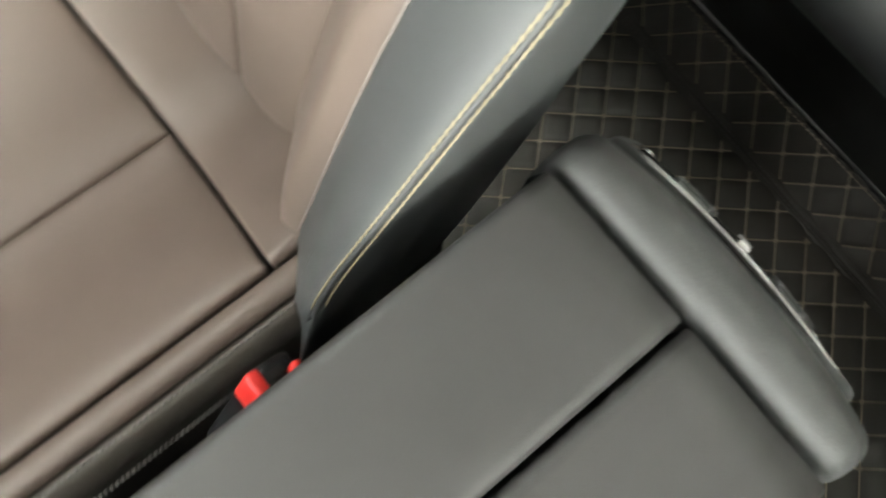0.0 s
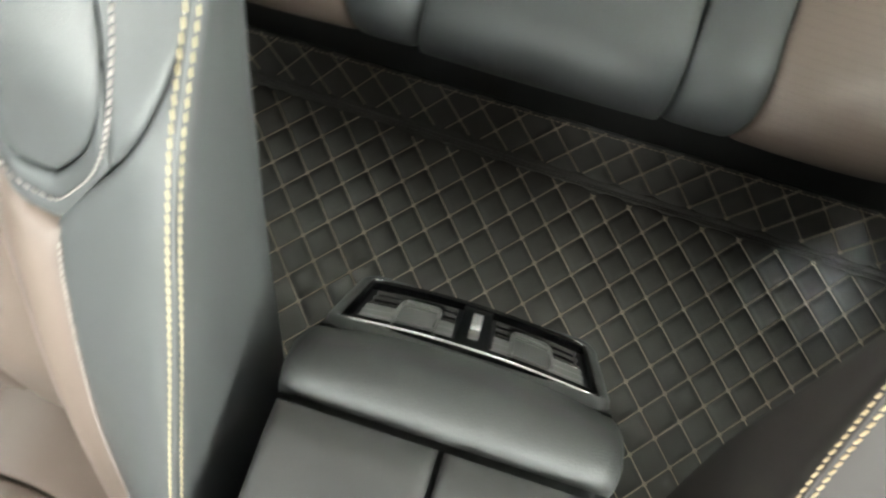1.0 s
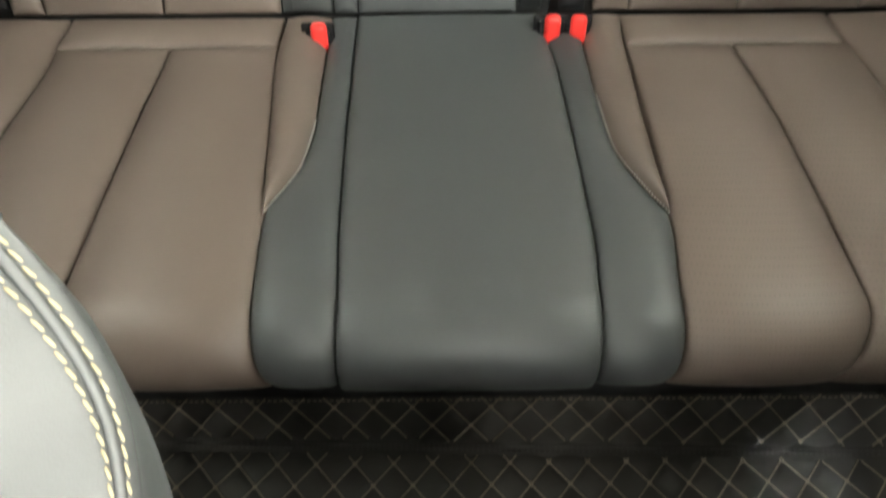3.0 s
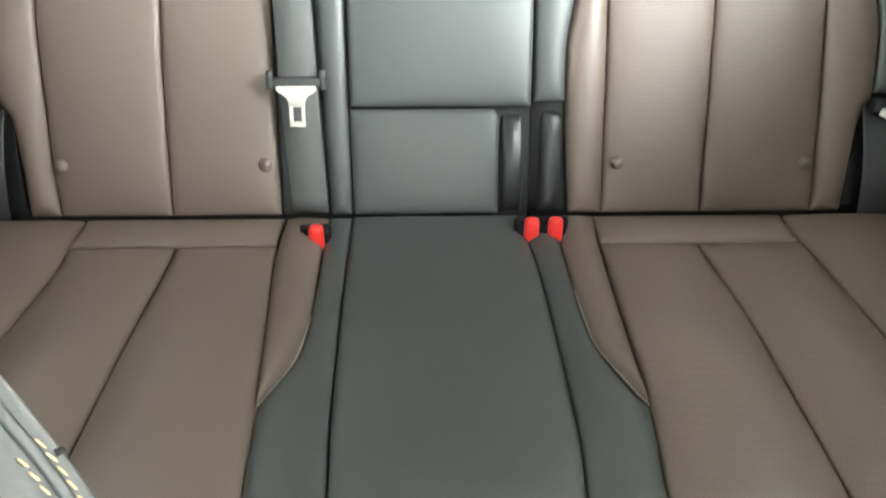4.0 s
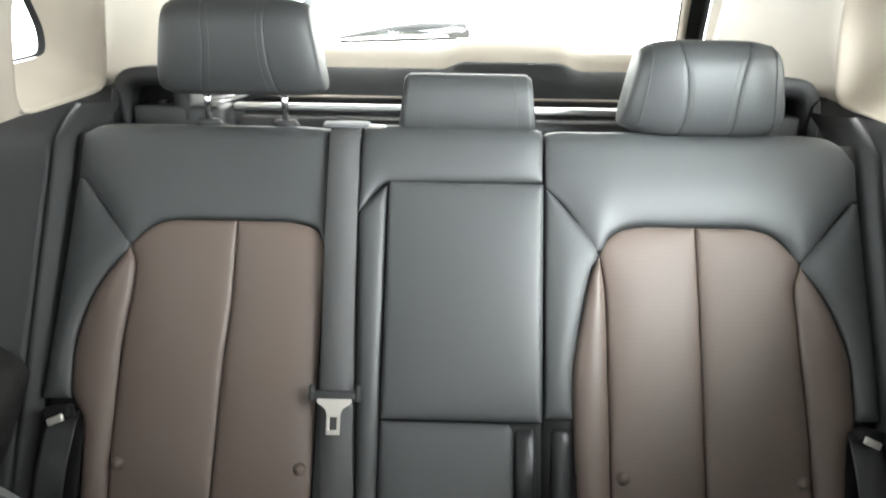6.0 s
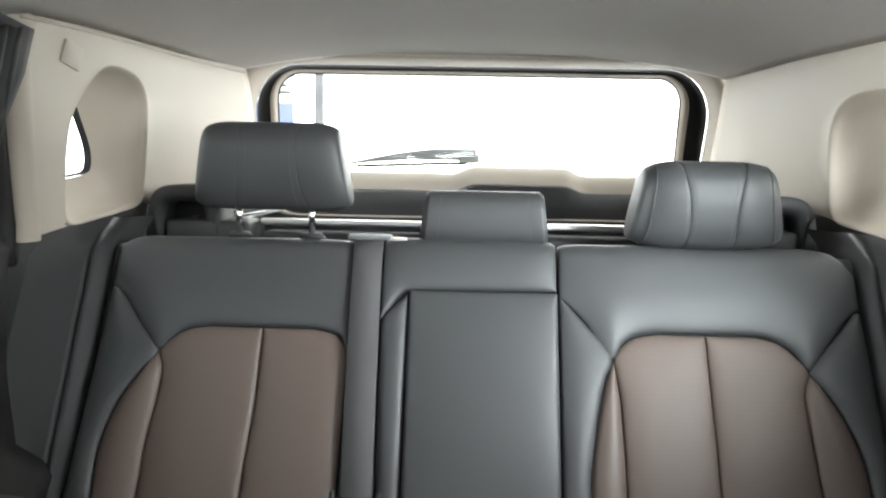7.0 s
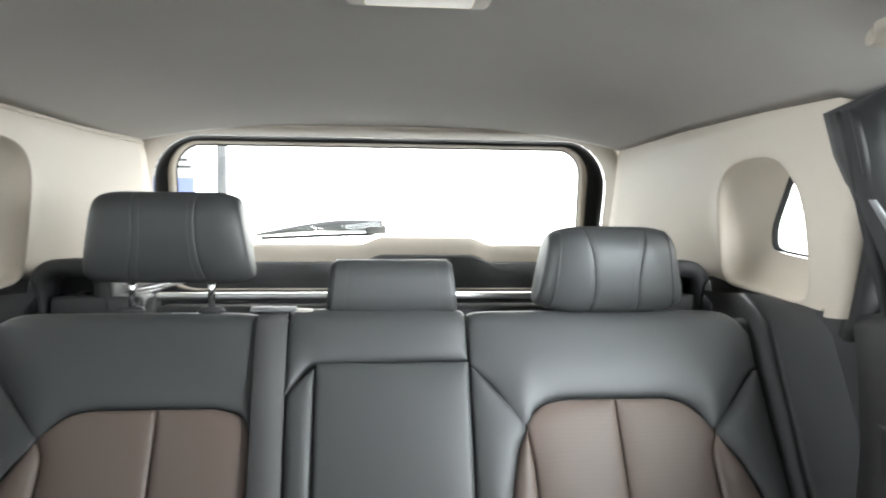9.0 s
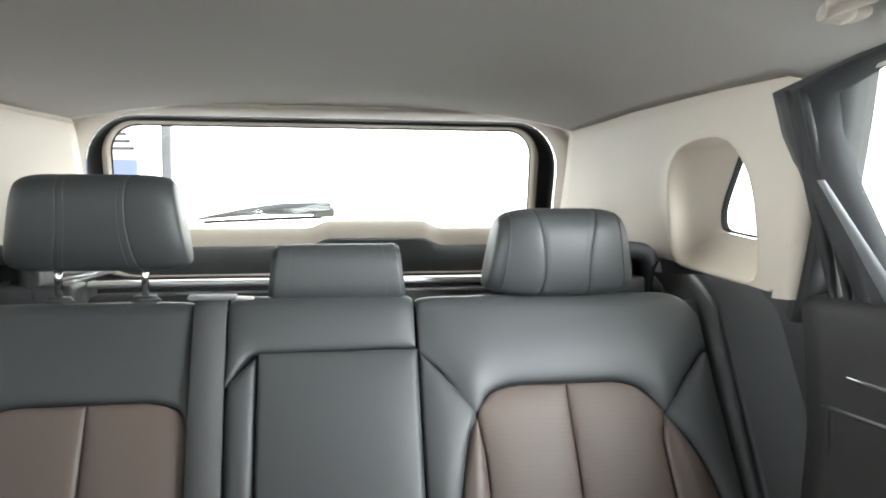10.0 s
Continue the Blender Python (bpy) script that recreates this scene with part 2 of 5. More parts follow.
def loft(name, rows, mat, parent=None, label="", closed=False, caps=False, smooth=True):
    """A skin over rows of points; closed joins each row's ends."""
    n = len(rows[0])
    verts = [v for r in rows for v in r]
    faces = []
    for i in range(len(rows) - 1):
        for j in range(n if closed else n - 1):
            k = (j + 1) % n
            faces.append((i * n + j, i * n + k, (i + 1) * n + k, (i + 1) * n + j))
    if caps:
        faces += [tuple(range(n)), tuple(range((len(rows) - 1) * n, len(rows) * n))]
    return from_lists(name, verts, faces, mat, parent, label, smooth)


def box_bm(lo, hi, bevel=0.003, seg=2):
    bm = bmesh.new()
    bmesh.ops.create_cube(bm, size=1)
    for v in bm.verts:
        v.co = Vector([(lo[k] + hi[k]) / 2 + v.co[k] * (hi[k] - lo[k]) for k in range(3)])
    if bevel:
        bmesh.ops.bevel(bm, geom=bm.edges[:] + bm.verts[:], offset=bevel, segments=seg, affect="EDGES", profile=0.5)
    return bm


def turned(bm, m):
    bmesh.ops.transform(bm, matrix=m, verts=bm.verts[:])
    return bm


def tube(name, pts, r, mat, parent=None, label="", sides=10, flat=1.0):
    """A round bar along points; flat squeezes it along its second axis."""
    pts = [Vector(p) for p in pts]
    rows = []
    up = Vector((0, 0, 1))
    for i, p in enumerate(pts):
        way = (pts[min(i + 1, len(pts) - 1)] - pts[max(i - 1, 0)]).normalized()
        side = way.cross(up)
        if side.length < 0.1:
            side = way.cross(Vector((0, 1, 0)))
        side.normalize()
        nrm = side.cross(way)
        rows.append([p + r * math.cos(2 * math.pi * k / sides) * side + flat * r * math.sin(2 * math.pi * k / sides) * nrm for k in range(sides)])
    return loft(name, rows, mat, parent, label, closed=True, caps=True)


def ribbon(name, pts, sides, mat, parent=None, label="", thick=0.0014, ribs=0.65):
    """A flat strap along points; sides are the half widths as vectors."""
    rows = []
    for i, (p, s) in enumerate(zip(pts, sides)):
        p, s = Vector(p), Vector(s)
        way = Vector(pts[min(i + 1, len(pts) - 1)]) - Vector(pts[max(i - 1, 0)])
        n = way.cross(s).normalized() * thick
        row = [p - s]
        for k in range(13):
            u = -0.97 + 1.94 * k / 12
            row.append(p + s * u + n * (0.6 + (ribs if k in (2, 3, 6, 9, 10) else 0)))
        rows.append(row + [p + s, p + s * 0.97 - n, p - s * 0.97 - n])
    return loft(name, rows, mat, parent, label, closed=True, caps=True)


def stitches(name, pts, mat, parent, length=0.005, gap=0.0022, r=0.0009, label="", lean=0.0, lift=(0, 0, 0), across=None):
    """Short thread stitches along a line."""
    pts = [Vector(p) + Vector(lift) for p in pts]
    cum = [0.0]
    for q, w in zip(pts, pts[1:]):
        cum.append(cum[-1] + (w - q).length)

    def at(d):
        k = max(0, min(len(cum) - 2, int(np.searchsorted(cum, d)) - 1))
        f = (d - cum[k]) / max(1e-9, cum[k + 1] - cum[k])
        return pts[k].lerp(pts[k + 1], f)
    verts, faces, d = [], [], 0.0
    while d + length < cum[-1]:
        p, q = at(d), at(d + length)
        way = (q - p).normalized()
        s = way.cross(Vector((0.3, 0.5, 0.8)) if across is None else way.cross(Vector(across))).normalized()
        n = s.cross(way)
        f = len(verts)
        for t, k in ((0, 0.35), (0.2, 1), (0.8, 1), (1, 0.35)):
            c = p.lerp(q, t) + s * lean * (t - 0.5)
            verts += [c + k * r * (math.cos(1.0472 * i) * s + math.sin(1.0472 * i) * n) for i in range(6)]
        for row in range(3):
            for i in range(6):
                j = (i + 1) % 6
                faces.append((f + row * 6 + i, f + row * 6 + j, f + row * 6 + 6 + j, f + row * 6 + 6 + i))
        faces += [tuple(range(f, f + 6)), tuple(range(f + 18, f + 24))]
        d += length + gap
    return from_lists(name, verts, faces, mat, parent, label)


def rounded_loop(cx, cy, w, h, r, seg=6):
    """Points round a rectangle with round corners, in its own plane."""
    out = []
    for sx, sy, a0 in ((1, 1, 0), (-1, 1, 90), (-1, -1, 180), (1, -1, 270)):
        for k in range(seg + 1):
            a = radians(a0 + 90 * k / seg)
            out.append((cx + sx * (w / 2 - r) + r * math.cos(a), cy + sy * (h / 2 - r) + r * math.sin(a)))
    return out


# ---- rear backrest ----
BACK_N = Vector((0, -0.894, 0.447))


def on_back(x, z, h):
    """The reclined face of the rear backrest: x across, z up, rolling over at the top."""
    top, r = 0.862, 0.034
    if z <= top:
        p = Vector((x, 0.49 + 0.5 * (z - 0.387), z))
        n = BACK_N
    else:
        a = (z - top) / 0.04 * radians(75)
        c = Vector((x, 0.49 + 0.5 * (top - 0.387), top)) - BACK_N * r
        turn = Matrix.Rotation(-min(a, radians(140)), 3, "X")
        n = turn @ BACK_N
        p = c + n * r
        if a > radians(140):
            p = p + Vector((0, 1, -0.1)) * (a - radians(140)) * 0.05
    return p + n * h


INSET_L = [(0.318, -0.541), (0.40, -0.545), (0.556, -0.543), (0.64, -0.534), (0.672, -0.533), (0.698, -0.545), (0.719, -0.524), (0.734, -0.496), (0.739, -0.462)]
INSET_LR = [(0.318, -0.223), (0.48, -0.223), (0.60, -0.221), (0.692, -0.217), (0.709, -0.223), (0.730, -0.242), (0.739, -0.285)]
SEAM_L = [(0.318, -0.381), (0.51, -0.377), (0.64, -0.369), (0.739, -0.369)]
BOL_L = [(0.318, -0.585), (0.444, -0.594), (0.483, -0.618), (0.539, -0.620), (0.612, -0.604), (0.661, -0.575), (0.698, -0.545)]
INSET_R = [(0.318, 0.246), (0.49, 0.244), (0.635, 0.241), (0.675, 0.236), (0.701, 0.232), (0.724, 0.247), (0.738, 0.274), (0.743, 0.312)]
INSET_RR = [(0.318, 0.557), (0.458, 0.555), (0.576, 0.548), (0.656, 0.544), (0.690, 0.556), (0.717, 0.534), (0.735, 0.508), (0.743, 0.470)]
SEAM_R = [(0.318, 0.393), (0.573, 0.392), (0.743, 0.389)]
BOL_RI = [(0.318, 0.197), (0.459, 0.188), (0.522, 0.187), (0.570, 0.194), (0.634, 0.207), (0.679, 0.220), (0.701, 0.232)]
BOL_RO = [(0.318, 0.602), (0.44, 0.615), (0.467, 0.629), (0.546, 0.627), (0.601, 0.612), (0.649, 0.587), (0.690, 0.556)]


def shell_of_back(name, x0, x1, parent):
    """The padded core behind the panels, with a closed rear."""
    rows = []
    for x in np.linspace(x0, x1, 12):
        front = [on_back(x, z, -0.013) for z in (0.30, 0.40, 0.50, 0.60, 0.70, 0.80, 0.862, 0.875, 0.888, 0.900, 0.915)]
        rear = [Vector((x, 0.82, 0.86)), Vector((x, 0.72, 0.60)), Vector((x, 0.60, 0.30))]
        rows.append(front + rear)
    return loft(name, rows, SEAM, parent, closed=True, caps=True)


rear_seat = thing("rear_bench", (0.01, 0.20, 0.08), "brown and charcoal leather rear bench seat with split backrest", "car seat")
back60 = shell_of_back("backrest", -0.655, 0.138, rear_seat)
panel("seat_back_panel", INSET_L, SEAM_L, 0.318, 0.739, on_back, BROWN, back60, "brown leather panel", belly=0.006, n=(18, 40))
panel("seat_back_panel", SEAM_L, INSET_LR, 0.318, 0.739, on_back, BROWN, back60, "brown leather panel", belly=0.006, n=(18, 40))
panel("side_bolster", BOL_L, INSET_L[:6], 0.318, 0.698, on_back, BROWN, back60, "brown leather bolster", thick=0.004, belly=0.008)
panel("wing", [(0.47, -0.664), (0.594, -0.656), (0.70, -0.650), (0.80, -0.645)], BOL_L[2:] + [(0.749, -0.590), (0.800, -0.632)], 0.472, 0.800, on_back, DARK, back60, "charcoal leather wing", belly=0.005)
panel("upper_panel", [(-0.645, 0.802), (-0.627, 0.790), (-0.590, 0.749), (-0.545, 0.699), (-0.524, 0.721), (-0.496, 0.736), (-0.44, 0.741), (-0.30, 0.741), (-0.242, 0.732), (-0.225, 0.712), (-0.219, 0.692)],
      [(-0.645, 0.868), (-0.61, 0.905), (-0.58, 0.917), (-0.219, 0.917)], -0.645, -0.219, on_back, DARK, back60, "charcoal leather upper panel", belly=0.007, swap=True, n=(34, 60), round_=0.007, thick=0.0035)
panel("belt_channel", [(0.318, -0.222), (0.915, -0.219)], [(0.318, -0.152), (0.50, -0.160), (0.75, -0.168), (0.915, -0.169)], 0.318, 0.915, lambda x, z, h: on_back(x, z, h - 0.006), DARK, back60, "charcoal leather strip under the belt", n=(8, 60))
panel("centre_strip", [(0.318, -0.151), (0.499, -0.159), (0.75, -0.167), (0.80, -0.121)], [(0.318, -0.119), (0.45, -0.120), (0.80, -0.1195)], 0.318, 0.797, on_back, DARK, back60, "charcoal leather strip", n=(10, 50), belly=0.004)
panel("centre_top", [(-0.168, 0.755), (-0.121, 0.803), (0.139, 0.806)], [(-0.168, 0.917), (0.139, 0.917)], -0.168, 0.138, lambda x, z, h: on_back(x, z, h + 0.004), DARK, back60, "charcoal leather top", belly=0.008, swap=True, n=(26, 40))
armrest = panel("armrest", [(0.458, -0.118), (0.80, -0.119)], [(0.458, 0.139), (0.80, 0.140)], 0.457, 0.803, lambda x, z, h: on_back(x, z, h + 0.008), DARK, back60, "folded charcoal leather armrest", belly=0.005, round_=0.007, thick=0.0055, n=(26, 40))
panel("armrest_base", [(0.318, -0.118), (0.455, -0.119)], [(0.318, 0.094), (0.440, 0.094), (0.450, 0.090), (0.4545, 0.083)], 0.318, 0.454, lambda x, z, h: on_back(x, z, h + 0.002), DARK, back60, "charcoal leather pad below the armrest", belly=0.002, round_=0.008, n=(22, 20))
panel("pull_strap", [(0.318, 0.097)], [(0.318, 0.129)], 0.318, 0.450, lambda x, z, h: on_back(x, z, h - 0.012 + 0.018 * math.sin(min(1.0, (z - 0.318) / 0.13) * math.pi) ** 0.7), BLACK_LEATHER, back60, "black leather strap", n=(10, 30), belly=0.001, round_=0.004, thick=0.003)
panel("buckle_pocket", [(0.318, 0.132)], [(0.318, 0.197), (0.445, 0.197), (0.458, 0.192), (0.462, 0.184)], 0.318, 0.463, lambda x, z, h: on_back(x, z, h - 0.018), BLACK_MATT, back60, "black pocket", n=(10, 20), round_=0.004)
panel("pocket_flap", [(0.318, 0.150), (0.440, 0.152), (0.450, 0.157)], [(0.318, 0.189), (0.432, 0.190), (0.447, 0.184), (0.451, 0.176)], 0.318, 0.452, lambda x, z, h: on_back(x, z, h - 0.008), BLACK_LEATHER, back60, "black leather flap in the pocket", n=(12, 26), belly=0.006, round_=0.006, thick=0.004)


back40 = shell_of_back("backrest", 0.142, 0.662, rear_seat)
panel("seat_back_panel", INSET_R, SEAM_R, 0.318, 0.743, on_back, BROWN_DOTS, back40, "perforated brown leather panel", belly=0.006, n=(18, 40))
panel("seat_back_panel", SEAM_R, INSET_RR, 0.318, 0.743, on_back, BROWN_DOTS, back40, "perforated brown leather panel", belly=0.006, n=(18, 40))
panel("side_bolster", BOL_RI, INSET_R[:5], 0.318, 0.701, on_back, BROWN, back40, "brown leather bolster", thick=0.004, belly=0.008)
panel("side_bolster", INSET_RR[:5], BOL_RO, 0.318, 0.690, on_back, BROWN, back40, "brown leather bolster", thick=0.004, belly=0.008)
panel("wing", [(0.458, 0.142), (0.797, 0.142)], BOL_RI[1:] + [(0.760, 0.184), (0.797, 0.147)], 0.462, 0.797, on_back, DARK, back40, "charcoal leather inner wing", belly=0.004)
panel("wing", BOL_RO[2:] + [(0.734, 0.597), (0.785, 0.648)], [(0.467, 0.668), (0.70, 0.660), (0.785, 0.656)], 0.470, 0.785, on_back, DARK, back40, "charcoal leather wing", belly=0.005)
panel("upper_panel", [(0.142, 0.800), (0.184, 0.761), (0.232, 0.702), (0.247, 0.726), (0.274, 0.741), (0.31, 0.746), (0.472, 0.745), (0.508, 0.737), (0.534, 0.720), (0.556, 0.692), (0.597, 0.736), (0.639, 0.779), (0.656, 0.790)],
      [(0.142, 0.917), (0.575, 0.917), (0.61, 0.900), (0.656, 0.845)], 0.142, 0.656, on_back, DARK, back40, "charcoal leather upper panel", belly=0.008, swap=True, n=(34, 64), round_=0.007, thick=0.0035)


# ---- rear cushion ----
def on_cushion(x, y, h):
    """The top of the rear bench: y runs back; below -0.03 it rolls down over the front edge."""
    y0, r = -0.028, 0.052
    n = Vector((0, 0.096, 1)).normalized()
    if y >= y0:
        p = Vector((x, y, 0.366 - 0.096 * y))
    else:
        a = min((y0 - y) / r, radians(118))
        c = Vector((x, y0, 0.366 - 0.096 * y0)) - n * r
        n = Matrix.Rotation(a, 3, "X") @ n
        p = c + n * r
    return p + n * h


F = -0.134
C_L = [(F, -0.106), (-0.044, -0.104), (0.064, -0.110), (0.262, -0.116), (0.448, -0.118)]
C_R = [(F, 0.132), (-0.009, 0.136), (0.044, 0.140), (0.32, 0.135), (0.40, 0.127), (0.448, 0.122)]
S_L = [(F, -0.165), (-0.09, -0.178), (-0.031, -0.182), (0.083, -0.188)]
S_R = [(F, 0.196), (-0.09, 0.206), (-0.02, 0.210), (0.076, 0.220)]
I_L = [(0.083, -0.188), (0.158, -0.158), (0.229, -0.151), (0.351, -0.152), (0.448, -0.152)]
I_R = [(0.076, 0.220), (0.106, 0.206), (0.181, 0.180), (0.269, 0.175), (0.375, 0.174), (0.448, 0.174)]
B_L = [(0.083, -0.190), (0.23, -0.204), (0.375, -0.215), (0.448, -0.213)]
B_R = [(0.076, 0.221), (0.223, 0.223), (0.383, 0.227), (0.448, 0.233)]
M_L = [(F, -0.352), (-0.05, -0.358), (0.079, -0.358), (0.378, -0.352)]
M_R = [(F, 0.345), (-0.09, 0.363), (-0.025, 0.377), (0.122, 0.377), (0.199, 0.376), (0.378, 0.363)]
O_L = [(F, -0.535), (0.0, -0.52), (0.225, -0.500), (0.329, -0.494), (0.385, -0.500)]
O_R = [(F, 0.545), (0.0, 0.535), (0.156, 0.524), (0.341, 0.512), (0.385, 0.508)]

core = []
for x in np.linspace(-0.668, 0.680, 20):
    core.append([on_cushion(x, y, -0.014) for y in (0.46, 0.3, 0.1, -0.03, -0.06, -0.09, -0.12, -0.145)] + [Vector((x, -0.05, 0.25)), Vector((x, 0.0, 0.10)), Vector((x, 0.50, 0.10)), Vector((x, 0.50, 0.30))])
bench = loft("cushion", core, SEAM, rear_seat, closed=True, caps=True)
panel("centre_panel", C_L, C_R, F, 0.448, lambda x, y, h: on_cushion(x, y, h + 0.004), DARK, bench, "charcoal leather centre panel", belly=0.008, round_=0.010, thick=0.005, n=(24, 50))
panel("centre_side", S_L + I_L[1:], C_L, F, 0.448, on_cushion, DARK, bench, "charcoal leather side strip", belly=0.006, n=(14, 50))
panel("centre_side", C_R, S_R + I_R[1:], F, 0.448, on_cushion, DARK, bench, "charcoal leather side strip", belly=0.006, n=(14, 50))
panel("inner_bolster", B_L, I_L, 0.083, 0.448, on_cushion, BROWN, bench, "brown leather bolster", belly=0.013, n=(12, 40))
panel("inner_bolster", I_R, B_R, 0.076, 0.448, on_cushion, BROWN, bench, "brown leather bolster", belly=0.013, n=(12, 40))
panel("seat_panel", M_L, S_L + B_L[2:3], F, 0.378, on_cushion, BROWN, bench, "brown leather seat panel", belly=0.013, n=(18, 50))
panel("seat_panel", O_L, M_L, F, 0.378, on_cushion, BROWN, bench, "brown leather seat panel", belly=0.013, n=(18, 50))
panel("seat_panel", S_R + B_R[2:3], M_R, F, 0.378, on_cushion, BROWN_DOTS, bench, "perforated brown leather seat panel", belly=0.013, n=(18, 50))
panel("seat_panel", M_R, O_R, F, 0.378, on_cushion, BROWN_DOTS, bench, "perforated brown leather seat panel", belly=0.013, n=(18, 50))
panel("outer_bolster", [(F, -0.672), (0.448, -0.672)], O_L + [(0.448, -0.503)], F, 0.448, on_cushion, BROWN, bench, "brown leather bolster", belly=0.020, n=(18, 50))
panel("outer_bolster", O_R + [(0.448, 0.511)], [(F, 0.684), (0.448, 0.684)], F, 0.448, on_cushion, BROWN, bench, "brown leather bolster", belly=0.020, n=(18, 50))
panel("rear_band", [(-0.500, 0.381), (-0.216, 0.381)], [(-0.500, 0.450), (-0.216, 0.450)], -0.500, -0.216, lambda x, y, h: on_cushion(x, y, h - 0.001), BROWN, bench, "brown leather rear band", swap=True, n=(12, 26), belly=0.004)
panel("rear_band", [(0.229, 0.381), (0.508, 0.381)], [(0.229, 0.450), (0.508, 0.450)], 0.229, 0.508, lambda x, y, h: on_cushion(x, y, h - 0.001), BROWN, bench, "brown leather rear band", swap=True, n=(12, 26), belly=0.004)

# seams with visible thread
zz = lambda pts, n=90: [(float(curve_through(pts)(q)), q) for q in np.linspace(pts[0][0], pts[-1][0], n)]
for dx in (-0.0045, 0.0045):
    stitches("stitching", [on_back(x + dx, z, -0.0014) for x, z in zz(BOL_L[3:])], DARK_THREAD, back60, 0.0032, 0.001, 0.0007, "dark brown thread")
    stitches("stitching", [on_back(x + dx, z, -0.0014) for x, z in zz(BOL_RI[2:])], DARK_THREAD, back40, 0.0032, 0.001, 0.0007, "dark brown thread")
    stitches("stitching", [on_back(x + dx, z, -0.0014) for x, z in zz(BOL_RO[2:])], DARK_THREAD, back40, 0.0032, 0.001, 0.0007, "dark brown thread")
stitches("stitching", [on_cushion(x + 0.002, y, 0.0012) for x, y in zz(I_L[:3])], GREY_THREAD, bench, 0.0036, 0.0010, 0.0008, "pale grey thread", lean=0.0012)
stitches("stitching", [on_cushion(x - 0.002, y, 0.0012) for x, y in zz(I_R[:4])], GREY_THREAD, bench, 0.0036, 0.0010, 0.0008, "pale grey thread", lean=0.0012)


# ---- cabin structure ----
FRAME = material("dark grey frame plastic", (0.042, 0.043, 0.044), 0.65, bump=0.2, scale=1400, spec=0.2)
CX = 0.0


roof_half = curve_through([(-1.3, 0.60), (0.0, 0.66), (0.5, 0.655), (1.1, 0.640), (1.43, 0.640)])


def roof_z(x, y):
    crown = float(curve_through([(-1.3, 1.25), (-0.6, 1.30), (0.2, 1.318), (0.9, 1.310), (1.42, 1.292)])(y))
    edge = 0.262 + 0.42 * x * x
    t = max(0.0, min(1.0, (edge + 0.03 - y) / 0.06))
    side = float(roof_half(y))
    fall = float(curve_through([(-1.3, 0.105), (0.3, 0.102), (0.7, 0.082), (1.1, 0.064), (1.43, 0.050)])(y))
    return crown - fall * (abs(x - CX) / side) ** 3.2 - 0.012 * t * t * (3 - 2 * t)


def roof_strip(y0, y1, t0, t1, ny, nx):
    """A stretch of the headliner between two lengths and two widths."""
    rows = []
    for y in np.linspace(y0, y1, ny):
        w = float(roof_half(y))
        under = [Vector((CX + w * t, y, roof_z(CX + w * t, y))) for t in np.linspace(t0, t1, nx)]
        rows.append(under + [v + Vector((0, 0, 0.03)) for v in reversed(under)])
    return rows


tagged(loft("ceiling", roof_strip(-1.3, 1.345, -1, 1, 110, 41), HEADLINER, closed=True, caps=True), "pale grey cloth headliner of the car roof", "headliner", kind="structure")

bm = box_bm((-0.80, -1.46, -0.05), (0.82, 1.74, -0.012), 0)
tagged(part("floor", bm, CARPET), "black carpeted car floor", "floor", kind="structure")
bm = box_bm((-0.72, 0.56, 0.30), (0.74, 1.72, 0.42), 0)
tagged(part("cargo_floor", bm, CARPET), "black carpeted boot floor", "floor", kind="structure")


def side_x(y, z):
    """How far out the inner skin of the body side lies."""
    low = float(curve_through([(0.44, 0.688), (0.9, 0.676), (1.10, 0.668), (1.28, 0.650), (1.52, 0.628)])(y))
    top = float(curve_through([(0.44, 0.650), (0.9, 0.636), (1.10, 0.630), (1.28, 0.616), (1.45, 0.600)])(y))
    t = max(0.0, min(1.0, (z - 0.88) / 0.34))
    return low + (top - low) * (0.35 * t + 0.65 * t * t)


